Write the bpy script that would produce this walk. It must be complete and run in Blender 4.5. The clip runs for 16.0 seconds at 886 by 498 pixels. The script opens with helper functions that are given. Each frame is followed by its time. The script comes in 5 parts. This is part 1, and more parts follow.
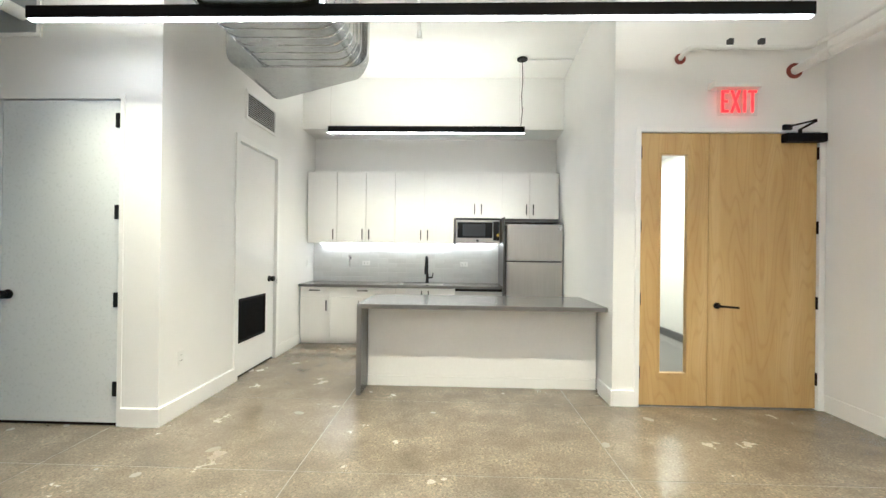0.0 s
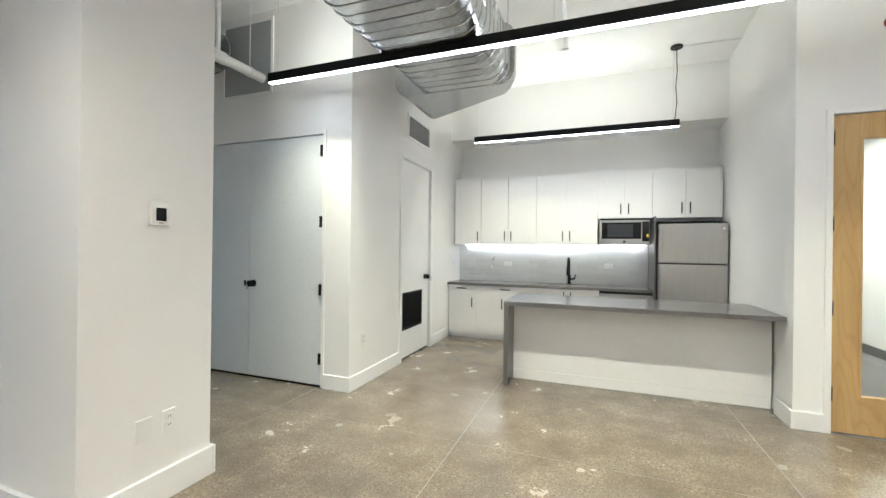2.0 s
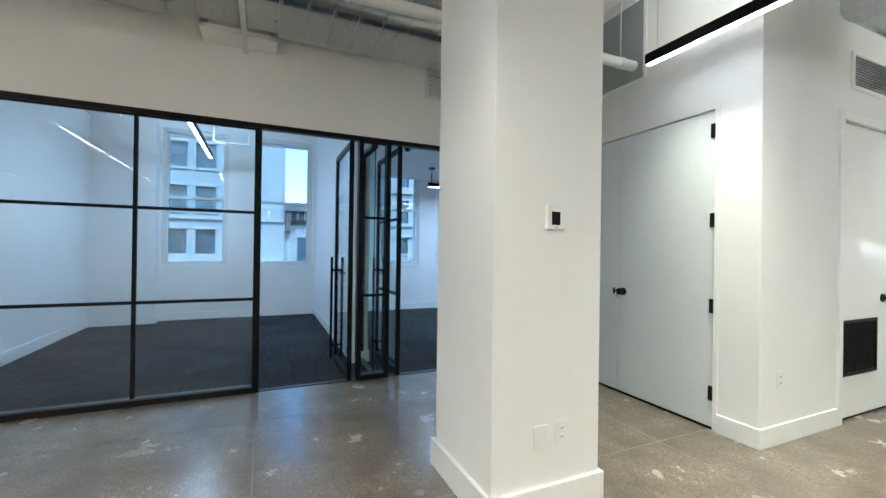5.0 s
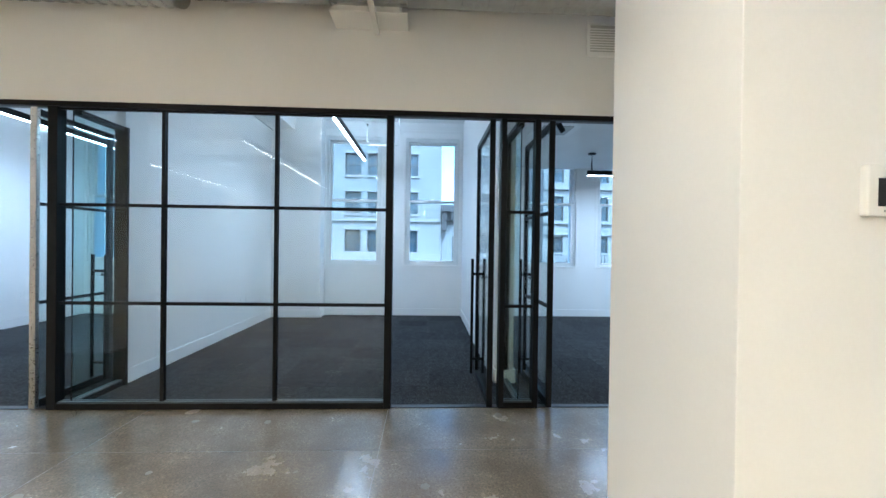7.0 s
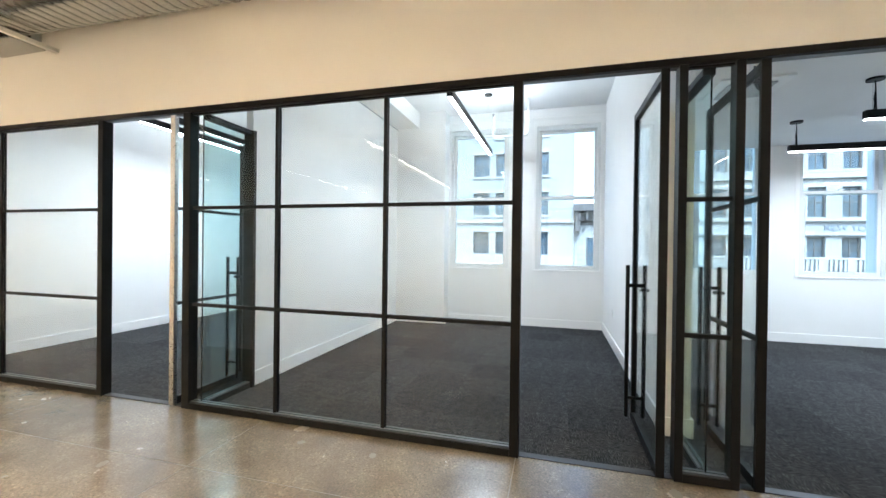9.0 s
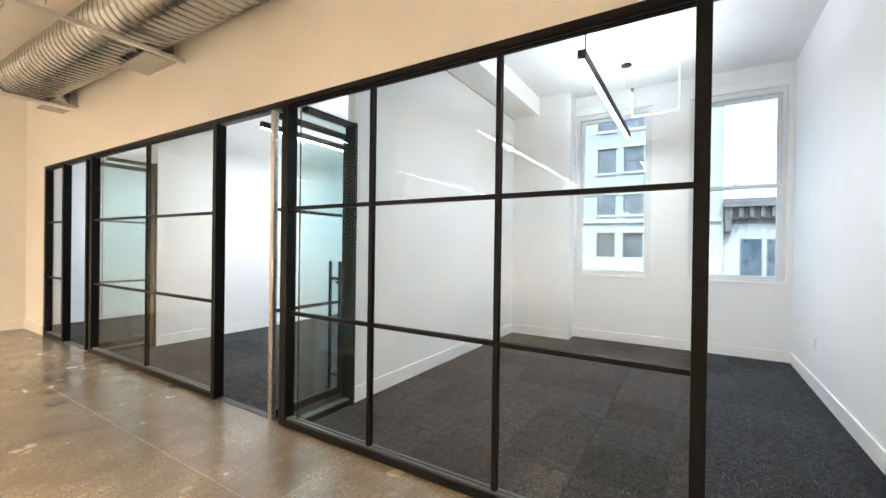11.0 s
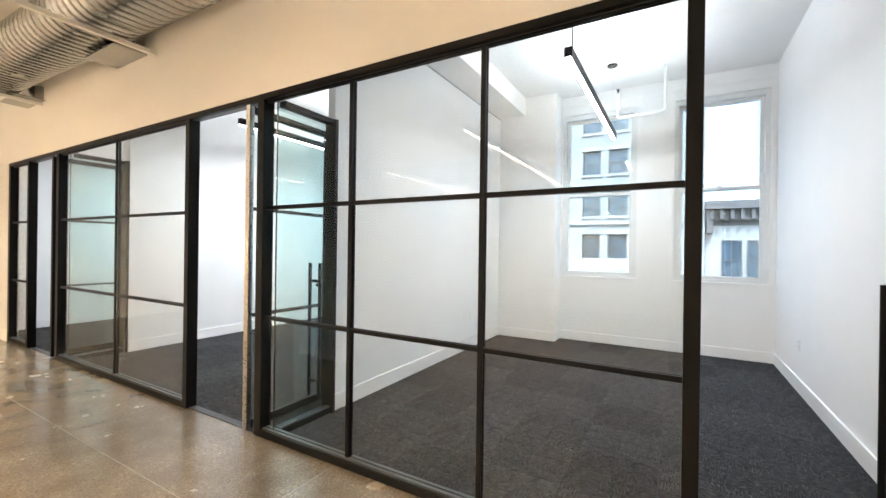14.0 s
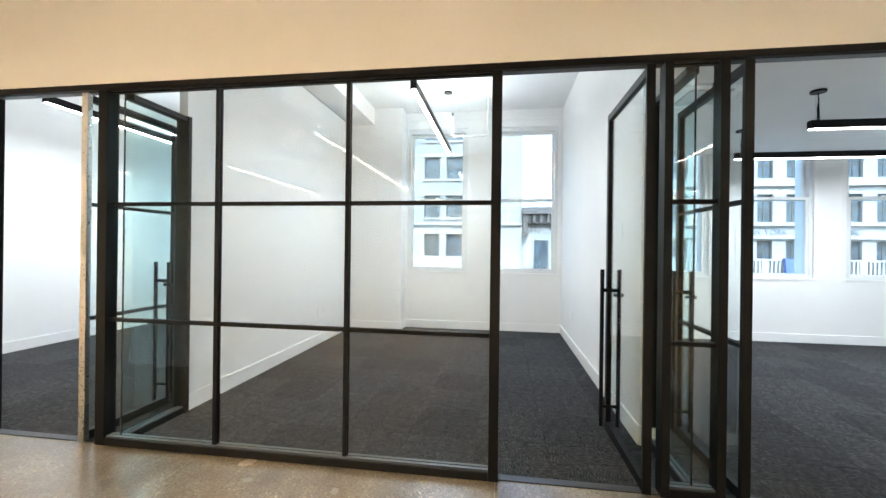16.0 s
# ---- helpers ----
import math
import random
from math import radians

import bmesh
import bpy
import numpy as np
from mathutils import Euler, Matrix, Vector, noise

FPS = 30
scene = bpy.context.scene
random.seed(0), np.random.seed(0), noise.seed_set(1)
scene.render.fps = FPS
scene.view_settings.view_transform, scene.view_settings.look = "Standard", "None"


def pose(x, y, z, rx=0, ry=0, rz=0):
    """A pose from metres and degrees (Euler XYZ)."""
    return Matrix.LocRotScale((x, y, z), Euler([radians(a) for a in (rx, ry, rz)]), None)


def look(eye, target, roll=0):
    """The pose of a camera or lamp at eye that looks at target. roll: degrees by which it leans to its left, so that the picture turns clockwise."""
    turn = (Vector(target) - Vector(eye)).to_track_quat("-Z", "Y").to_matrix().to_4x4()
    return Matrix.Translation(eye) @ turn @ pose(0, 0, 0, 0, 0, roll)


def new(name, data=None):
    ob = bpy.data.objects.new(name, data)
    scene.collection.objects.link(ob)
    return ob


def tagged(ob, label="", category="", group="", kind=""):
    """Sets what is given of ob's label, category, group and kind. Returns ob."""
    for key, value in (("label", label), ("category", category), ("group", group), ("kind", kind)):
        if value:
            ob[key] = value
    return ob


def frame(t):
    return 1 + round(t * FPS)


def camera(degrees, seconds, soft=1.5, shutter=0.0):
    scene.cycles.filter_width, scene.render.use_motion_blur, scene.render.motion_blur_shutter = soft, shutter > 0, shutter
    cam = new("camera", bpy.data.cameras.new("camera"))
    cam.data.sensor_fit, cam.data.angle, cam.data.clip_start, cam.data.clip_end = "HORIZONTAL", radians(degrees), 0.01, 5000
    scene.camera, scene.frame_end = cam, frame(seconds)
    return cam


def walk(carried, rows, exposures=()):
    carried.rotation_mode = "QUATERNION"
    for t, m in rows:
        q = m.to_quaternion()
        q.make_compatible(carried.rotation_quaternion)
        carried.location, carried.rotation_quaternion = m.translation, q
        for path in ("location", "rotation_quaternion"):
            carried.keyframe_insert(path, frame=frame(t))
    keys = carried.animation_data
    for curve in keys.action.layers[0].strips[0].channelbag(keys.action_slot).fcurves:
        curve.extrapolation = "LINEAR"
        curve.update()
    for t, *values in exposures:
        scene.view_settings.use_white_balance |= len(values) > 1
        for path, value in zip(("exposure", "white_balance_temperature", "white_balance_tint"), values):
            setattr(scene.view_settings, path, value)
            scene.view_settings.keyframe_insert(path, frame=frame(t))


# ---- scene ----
cam = camera(95.0, 16.0)
PATH = [
    (0, (0.192, 0.066, 1.354), (0.133, 2.065, 1.359), 0.7),
    (0.5, (0.142, -0.059, 1.354), (-0.021, 1.934, 1.36), 0.8),
    (1, (0.134, -0.136, 1.354), (-0.198, 1.836, 1.361), 0.8),
    (1.5, (0.158, -0.187, 1.357), (-0.358, 1.745, 1.36), 0.7),
    (2, (0.137, -0.223, 1.356), (-0.564, 1.65, 1.358), 0.7),
    (2.5, (0.116, -0.244, 1.349), (-0.798, 1.535, 1.352), 0.8),
    (3, (0.073, -0.257, 1.34), (-1.077, 1.379, 1.344), 0.7),
    (3.5, (0.014, -0.25, 1.331), (-1.357, 1.207, 1.339), 0.7),
    (4, (-0.105, -0.251, 1.334), (-1.646, 1.023, 1.34), 0.8),
    (4.5, (-0.231, -0.2, 1.332), (-1.935, 0.847, 1.338), 0.8),
    (4.7, (-0.269, -0.165, 1.339), (-2.029, 0.784, 1.345), 0.8),
    (7, (-1.066, 0.142, 1.377), (-3.064, 0.23, 1.363), 0.8),
    (7.5, (-1.271, 0.107, 1.38), (-3.27, 0.039, 1.365), 0.8),
    (8, (-1.443, 0.079, 1.377), (-3.432, -0.13, 1.363), 0.8),
    (8.5, (-1.62, 0.094, 1.379), (-3.584, -0.284, 1.365), 0.7),
    (9, (-1.803, 0.085, 1.379), (-3.73, -0.449, 1.367), 0.7),
    (11.5, (-2.563, -0.239, 1.397), (-4.163, -1.439, 1.389), 0.8),
    (12, (-2.613, -0.262, 1.397), (-4.086, -1.615, 1.392), 0.8),
    (12.5, (-2.65, -0.276, 1.395), (-4.043, -1.711, 1.392), 0.8),
    (13, (-2.639, -0.278, 1.396), (-4.065, -1.68, 1.393), 0.8),
    (13.5, (-2.595, -0.256, 1.394), (-4.17, -1.489, 1.395), 0.8),
    (14, (-2.575, -0.221, 1.395), (-4.309, -1.218, 1.393), 0.8),
    (14.5, (-2.516, -0.155, 1.397), (-4.345, -0.963, 1.395), 0.8),
    (15, (-2.385, -0.068, 1.397), (-4.295, -0.66, 1.396), 0.7),
    (15.5, (-2.239, -0.071, 1.401), (-4.195, -0.486, 1.4), 0.7),
    (16, (-2.038, -0.124, 1.39), (-4.017, -0.412, 1.391), 0.7),
]
EXPOSURES = [
    (0.0, 2.1, 4850, 6),
    (2.0, 1.9, 4740, 7),
    (3.5, 1.78, 4570, 6),
    (4.5, 1.88, 4600, 5),
    (7.0, 2.3, 4900, 6),
    (7.5, 2.35, 4850, 3),
    (8.0, 2.55, 5500, 10),
    (9.0, 2.9, 6000, 11),
    (12.5, 2.78, 6550, 17),
    (13.5, 2.78, 6450, 16),
    (14.5, 3.0, 6400, 15),
    (16.0, 2.9, 6350, 12),
]
SKY, SUN = 0.15, 1.4
walk(cam, [(t, look(eye, target, roll)) for t, eye, target, roll in PATH], EXPOSURES)

# ---------------------------------------------------------------- light
world = bpy.data.worlds.new("world")
scene.world = world
world.use_nodes = True
wn = world.node_tree
sky = wn.nodes.new("ShaderNodeTexSky")
sky.sky_type, sky.sun_disc = "NISHITA", False
sky.sun_elevation, sky.sun_rotation = radians(48), radians(100)
sky.air_density, sky.dust_density = 1.0, 2.5
wn.nodes["Background"].inputs[1].default_value = SKY
wn.links.new(sky.outputs[0], wn.nodes["Background"].inputs[0])

sun = new("sun", bpy.data.lights.new("sun", "SUN"))
sun.data.energy, sun.data.angle, sun.data.color = SUN, radians(10), (0.93, 0.97, 1.0)
sun.matrix_world = look((30, 8, 40), (0, 0, 0))


# ---------------------------------------------------------------- materials
def nodes_of(name):
    m = bpy.data.materials.new(name)
    m.use_nodes = True
    t = m.node_tree
    return m, t, t.nodes["Principled BSDF"]


def tex(t, kind, scale, detail=4.0, stretch=(1, 1, 1), rough=0.55, use="Object"):
    c = t.nodes.new("ShaderNodeTexCoord")
    mp = t.nodes.new("ShaderNodeMapping")
    mp.inputs["Scale"].default_value = stretch
    t.links.new(c.outputs[use], mp.inputs[0])
    n = t.nodes.new(kind)
    n.inputs["Scale"].default_value = scale
    if kind == "ShaderNodeTexNoise":
        n.inputs["Detail"].default_value, n.inputs["Roughness"].default_value = detail, rough
    t.links.new(mp.outputs[0], n.inputs["Vector"])
    return n


def ramp(t, src, stops, out=None):
    r = t.nodes.new("ShaderNodeValToRGB")
    while len(r.color_ramp.elements) < len(stops):
        r.color_ramp.elements.new(0.5)
    for e, (p, c) in zip(r.color_ramp.elements, stops):
        e.position = p
        e.color = (*c, 1) if isinstance(c, tuple) else (c, c, c, 1)
    t.links.new(src, r.inputs[0])
    if out is not None:
        t.links.new(r.outputs[0], out)
    return r


def mix(t, a, b, fac, mode="MIX"):
    m = t.nodes.new("ShaderNodeMix")
    m.data_type, m.blend_type = "RGBA", mode
    for s, v in ((m.inputs[0], fac), (m.inputs[6], a), (m.inputs[7], b)):
        if isinstance(v, (int, float)):
            s.default_value = v
        elif isinstance(v, tuple):
            s.default_value = (*v, 1)
        else:
            t.links.new(v, s)
    return m.outputs[2]


def bump(t, b, height, strength=0.2, dist=0.002):
    n = t.nodes.new("ShaderNodeBump")
    n.inputs["Strength"].default_value, n.inputs["Distance"].default_value = strength, dist
    t.links.new(height, n.inputs["Height"])
    t.links.new(n.outputs[0], b.inputs["Normal"])
    return n


def plain(name, color, rough=0.5, metal=0.0, vary=0.06, grain=40.0, bumpy=0.1, coat=0.0, spec=0.5):
    """A paint, plastic or metal with faint mottling at two scales."""
    m, t, b = nodes_of(name)
    big = tex(t, "ShaderNodeTexNoise", 1.3, 3)
    small = tex(t, "ShaderNodeTexNoise", grain, 3)
    low = tuple(c * (1 - vary) for c in color)
    high = tuple(min(1, c * (1 + vary * 0.6)) for c in color)
    a = ramp(t, big.outputs[0], [(0.3, low), (0.7, high)])
    f = ramp(t, small.outputs[0], [(0.35, 1 - vary * 0.7), (0.65, 1.0)])
    t.links.new(mix(t, a.outputs[0], f.outputs[0], 1.0, "MULTIPLY"), b.inputs["Base Color"])
    ramp(t, small.outputs[0], [(0.3, max(0, rough * 0.85)), (0.7, min(1, rough * 1.12))], b.inputs["Roughness"])
    b.inputs["Metallic"].default_value = metal
    b.inputs["Coat Weight"].default_value = coat
    b.inputs["Specular IOR Level"].default_value = spec
    if bumpy:
        bump(t, b, small.outputs[0], bumpy, 0.001)
    return m


def make_concrete():
    m, t, b = nodes_of("polished concrete")
    geo = t.nodes.new("ShaderNodeNewGeometry")

    def noise_at(scale, detail, rough):
        n = t.nodes.new("ShaderNodeTexNoise")
        n.inputs["Scale"].default_value, n.inputs["Detail"].default_value, n.inputs["Roughness"].default_value = scale, detail, rough
        t.links.new(geo.outputs["Position"], n.inputs["Vector"])
        return n

    big, mid, speck = noise_at(0.8, 2.0, 0.4), noise_at(3.2, 5.0, 0.6), noise_at(75.0, 3.0, 0.7)
    stone = t.nodes.new("ShaderNodeTexVoronoi")
    stone.inputs["Scale"].default_value = 85.0
    t.links.new(geo.outputs["Position"], stone.inputs["Vector"])
    base = ramp(t, big.outputs[0], [(0.0, (0.112, 0.094, 0.067)), (1.0, (0.222, 0.19, 0.143))])
    cloud = ramp(t, mid.outputs[0], [(0.25, 0.70), (0.5, 1.0), (0.75, 1.28)])
    grit = ramp(t, speck.outputs[0], [(0.2, (0.50, 0.48, 0.45)), (0.5, (1, 1, 1)), (0.8, (1.6, 1.55, 1.47))])
    pebble = ramp(t, stone.outputs["Color"], [(0.0, (0.55, 0.52, 0.48)), (0.35, (0.95, 0.95, 0.95)), (0.7, (1.05, 1.03, 1.0)), (1.0, (1.75, 1.65, 1.5))])
    worn = ramp(t, mid.outputs[0], [(0.4, 0.25), (0.6, 0.8)])
    col = mix(t, base.outputs[0], cloud.outputs[0], 1.0, "MULTIPLY")
    col = mix(t, col, grit.outputs[0], 0.8, "MULTIPLY")
    col = mix(t, col, pebble.outputs[0], worn.outputs[0], "MULTIPLY")
    info = t.nodes.new("ShaderNodeObjectInfo")
    each = ramp(t, info.outputs["Random"], [(0.0, 0.95), (1.0, 1.04)])
    t.links.new(mix(t, col, each.outputs[0], 1.0, "MULTIPLY"), b.inputs["Base Color"])
    ramp(t, mid.outputs[0], [(0.3, 0.15), (0.7, 0.29)], b.inputs["Roughness"])
    b.inputs["Specular IOR Level"].default_value = 0.8
    bump(t, b, big.outputs[0], 0.25, 0.01)
    return m


def make_carpet():
    m, t, b = nodes_of("charcoal carpet tile")
    info = t.nodes.new("ShaderNodeObjectInfo")
    along, across = tex(t, "ShaderNodeTexNoise", 24, 4, (1, 6, 1)), tex(t, "ShaderNodeTexNoise", 24, 4, (6, 1, 1))
    weave = tex(t, "ShaderNodeTexNoise", 4.2, 0.0)
    turn = ramp(t, weave.outputs[0], [(0.49, 0.0), (0.52, 1.0)])
    streak = t.nodes.new("ShaderNodeMix")
    t.links.new(turn.outputs[0], streak.inputs[0])
    t.links.new(along.outputs[0], streak.inputs[2])
    t.links.new(across.outputs[0], streak.inputs[3])
    patch = tex(t, "ShaderNodeTexNoise", 5, 3, (1, 2.5, 1))
    fuzz = tex(t, "ShaderNodeTexNoise", 420, 2)
    a = ramp(t, streak.outputs[0], [(0.36, (0.011, 0.011, 0.0115)), (0.52, (0.037, 0.0365, 0.037)), (0.66, (0.085, 0.084, 0.084))])
    p = ramp(t, patch.outputs[0], [(0.3, 0.75), (0.7, 1.25)])
    e = ramp(t, info.outputs["Random"], [(0.0, 0.8), (1.0, 1.25)])
    c = mix(t, a.outputs[0], p.outputs[0], 1.0, "MULTIPLY")
    t.links.new(mix(t, c, e.outputs[0], 1.0, "MULTIPLY"), b.inputs["Base Color"])
    b.inputs["Roughness"].default_value = 0.95
    b.inputs["Specular IOR Level"].default_value = 0.15
    bump(t, b, mix(t, streak.outputs[0], fuzz.outputs[0], 0.4), 0.6, 0.003)
    return m


def make_wood():
    m, t, b = nodes_of("pale oak veneer")
    tone = tex(t, "ShaderNodeTexNoise", 2.2, 3, (3.0, 3.0, 0.25))
    fine = tex(t, "ShaderNodeTexNoise", 60, 4, (5, 5, 0.22))
    field = tex(t, "ShaderNodeTexNoise", 1.0, 1.0, (5.2, 5.2, 0.62))
    times, wave = t.nodes.new("ShaderNodeMath"), t.nodes.new("ShaderNodeMath")
    times.operation, wave.operation = "MULTIPLY", "SINE"
    times.inputs[1].default_value = 95.0
    t.links.new(field.outputs[0], times.inputs[0])
    t.links.new(times.outputs[0], wave.inputs[0])
    a = ramp(t, tone.outputs[0], [(0.3, (0.47, 0.31, 0.112)), (0.52, (0.53, 0.363, 0.138)), (0.7, (0.59, 0.425, 0.185))])
    f = ramp(t, wave.outputs[0], [(0.0, (1, 1, 1)), (0.6, (0.97, 0.95, 0.92)), (1.0, (0.80, 0.73, 0.64))])
    c = mix(t, a.outputs[0], f.outputs[0], 0.42, "MULTIPLY")
    p = ramp(t, fine.outputs[0], [(0.3, (0.86, 0.82, 0.76)), (0.55, (1, 1, 1))])
    t.links.new(mix(t, c, p.outputs[0], 0.4, "MULTIPLY"), b.inputs["Base Color"])
    b.inputs["Roughness"].default_value = 0.42
    bump(t, b, fine.outputs[0], 0.08, 0.001)
    return m


def make_galvanised():
    m, t, b = nodes_of("galvanised sheet")
    sp = tex(t, "ShaderNodeTexVoronoi", 45)
    big = tex(t, "ShaderNodeTexNoise", 3, 4)
    a = ramp(t, sp.outputs["Color"], [(0.1, (0.43, 0.44, 0.437)), (0.9, (0.51, 0.52, 0.515))])
    c = ramp(t, big.outputs[0], [(0.3, 0.92), (0.7, 1.03)])
    t.links.new(mix(t, a.outputs[0], c.outputs[0], 1.0, "MULTIPLY"), b.inputs["Base Color"])
    b.inputs["Metallic"].default_value = 1.0
    ramp(t, big.outputs[0], [(0.3, 0.20), (0.7, 0.28)], b.inputs["Roughness"])
    return m


def make_stainless():
    m, t, b = nodes_of("brushed stainless steel")
    br = tex(t, "ShaderNodeTexNoise", 90, 3, (1, 1, 0.02))
    a = ramp(t, br.outputs[0], [(0.3, (0.43, 0.42, 0.405)), (0.7, (0.48, 0.47, 0.455))])
    t.links.new(a.outputs[0], b.inputs["Base Color"])
    b.inputs["Metallic"].default_value = 1.0
    ramp(t, br.outputs[0], [(0.3, 0.30), (0.7, 0.36)], b.inputs["Roughness"])
    b.inputs["Anisotropic"].default_value = 0.5
    return m


def make_glass(name, tint=(0.955, 0.985, 0.97), gain=1.0):
    m = bpy.data.materials.new(name)
    m.use_nodes = True
    t = m.node_tree
    t.nodes.remove(t.nodes["Principled BSDF"])
    clear, gloss = t.nodes.new("ShaderNodeBsdfTransparent"), t.nodes.new("ShaderNodeBsdfGlossy")
    clear.inputs[0].default_value = (*tint, 1)
    gloss.inputs["Roughness"].default_value = 0.0
    mixer = t.nodes.new("ShaderNodeMixShader")
    face = t.nodes.new("ShaderNodeLayerWeight")
    face.inputs[0].default_value = 0.5
    power, scale_ = t.nodes.new("ShaderNodeMath"), t.nodes.new("ShaderNodeMath")
    power.operation, scale_.operation = "POWER", "MULTIPLY_ADD"
    power.inputs[1].default_value = 5.0
    scale_.inputs[1].default_value, scale_.inputs[2].default_value = 0.95 * gain, 0.04 * gain
    t.links.new(face.outputs["Facing"], power.inputs[0])
    t.links.new(power.outputs[0], scale_.inputs[0])
    t.links.new(scale_.outputs[0], mixer.inputs[0])
    t.links.new(clear.outputs[0], mixer.inputs[1])
    t.links.new(gloss.outputs[0], mixer.inputs[2])
    t.links.new(mixer.outputs[0], t.nodes["Material Output"].inputs[0])
    return m


def make_emit(name, color, strength):
    m, t, b = nodes_of(name)
    b.inputs["Base Color"].default_value = (0.8, 0.8, 0.8, 1)
    b.inputs["Emission Color"].default_value = (*color, 1)
    b.inputs["Emission Strength"].default_value = strength
    return m


def make_tile():
    m, t, b = nodes_of("handmade glazed tile")
    info = t.nodes.new("ShaderNodeObjectInfo")
    ramp(t, info.outputs["Random"], [(0.0, (0.60, 0.605, 0.59)), (1.0, (0.66, 0.665, 0.65))], b.inputs["Base Color"])
    geo = t.nodes.new("ShaderNodeNewGeometry")
    wave = tex(t, "ShaderNodeTexNoise", 9, 2)
    t.links.new(geo.outputs["Position"], wave.inputs["Vector"].links[0].from_node.inputs[0])
    b.inputs["Roughness"].default_value = 0.2
    bump(t, b, wave.outputs[0], 0.5, 0.012)
    return m


def make_facade(name, a, c, joint, w, h):
    m, t, b = nodes_of(name)
    geo = t.nodes.new("ShaderNodeNewGeometry")
    mp = t.nodes.new("ShaderNodeMapping")
    mp.inputs["Rotation"].default_value = (radians(90), 0, radians(90))
    t.links.new(geo.outputs["Position"], mp.inputs[0])
    sep, com = t.nodes.new("ShaderNodeSeparateXYZ"), t.nodes.new("ShaderNodeCombineXYZ")
    t.links.new(geo.outputs["Position"], sep.inputs[0])
    t.links.new(sep.outputs[1], com.inputs[0])
    t.links.new(sep.outputs[2], com.inputs[1])
    br = t.nodes.new("ShaderNodeTexBrick")
    br.inputs["Scale"].default_value = 1.0
    br.inputs["Brick Width"].default_value, br.inputs["Row Height"].default_value = w, h
    br.inputs["Mortar Size"].default_value = min(w, h) * 0.05
    for k, col in (("Color1", a), ("Color2", c), ("Mortar", joint)):
        br.inputs[k].default_value = (*col, 1)
    t.links.new(com.outputs[0], br.inputs["Vector"])
    dirt = tex(t, "ShaderNodeTexNoise", 0.35, 5)
    t.links.new(geo.outputs["Position"], dirt.inputs["Vector"].links[0].from_node.inputs[0])
    d = ramp(t, dirt.outputs[0], [(0.3, 0.8), (0.65, 1.0)])
    t.links.new(mix(t, br.outputs[0], d.outputs[0], 1.0, "MULTIPLY"), b.inputs["Base Color"])
    b.inputs["Roughness"].default_value = 0.85
    return m


WALL = plain("white wall paint", (0.80, 0.795, 0.78), 0.55, vary=0.025, grain=90, bumpy=0.12)
TRIM = plain("white satin trim paint", (0.82, 0.815, 0.80), 0.32, vary=0.02, grain=60, bumpy=0.05)
CEIL = plain("white ceiling paint", (0.78, 0.775, 0.76), 0.7, vary=0.04, grain=60, bumpy=0.15)
DOORPAINT = plain("pale grey door paint", (0.70, 0.725, 0.735), 0.3, vary=0.02, grain=50, bumpy=0.05)
GREYPANEL = plain("grey panel paint", (0.33, 0.35, 0.36), 0.5, vary=0.05)
CONCRETE = make_concrete()
JOINT = plain("pale joint filler", (0.215, 0.195, 0.16), 0.6, vary=0.2, grain=30)
CARPET = make_carpet()
FILLER = plain("pale floor filler", (0.185, 0.163, 0.128), 0.5, vary=0.2, grain=70, bumpy=0, spec=0.3)
BLACK = plain("black powder coat", (0.006, 0.006, 0.0065), 0.45, vary=0.15, grain=120, bumpy=0.06, spec=0.16)
MATTEBLACK = plain("matte black", (0.006, 0.006, 0.006), 0.7, vary=0.2, spec=0.1)
ALU = plain("bare aluminium", (0.47, 0.45, 0.42), 0.3, 1.0, vary=0.1, grain=80)
CHROME = plain("chrome", (0.72, 0.72, 0.72), 0.12, 1.0, vary=0.05, bumpy=0)
STEEL = make_stainless()
DARKSTEEL = plain("dark grey steel", (0.06, 0.06, 0.065), 0.4, 0.6)
DUCT = make_galvanised()
WOOD = make_wood()
GLASS = make_glass("clear partition glass", (0.945, 0.958, 0.95), 0.8)
RETURNGLASS = make_glass("thick green-edged glass", (0.885, 0.99, 0.99), 0.7)
DOORGLASS = make_glass("toughened door glass", (0.95, 0.98, 0.972), 0.7)
WINGLASS = make_glass("window glass", (0.875, 0.975, 1.0))
LACQUER = plain("gloss white lacquer", (0.82, 0.81, 0.79), 0.04, vary=0.015, grain=25, bumpy=0, coat=0.7)
ISLANDPAINT = plain("satin white panel", (0.80, 0.79, 0.765), 0.4, vary=0.03)
QUARTZ = plain("grey quartz", (0.135, 0.13, 0.125), 0.22, vary=0.18, grain=150, bumpy=0.02)
GREYLAM = plain("dark grey laminate", (0.10, 0.10, 0.10), 0.45, vary=0.1)
TILE = make_tile()
GROUT = plain("pale grout", (0.62, 0.61, 0.59), 0.8, vary=0.08)
SCREEN = plain("dark glossy screen", (0.010, 0.011, 0.013), 0.12, vary=0.1, bumpy=0, spec=0.3)
PLASTIC = plain("white plastic", (0.78, 0.78, 0.76), 0.35, vary=0.02, bumpy=0)
PIPEPAINT = plain("white painted pipe", (0.74, 0.74, 0.72), 0.4, vary=0.06)
BEAD = plain("dark glazing bead", (0.10, 0.11, 0.115), 0.35, 0.5)
WORNPIPE = plain("worn grey painted pipe", (0.72, 0.74, 0.74), 0.5, vary=0.12, grain=14, bumpy=0.4)
RED = plain("red oxide collar", (0.22, 0.035, 0.025), 0.5)
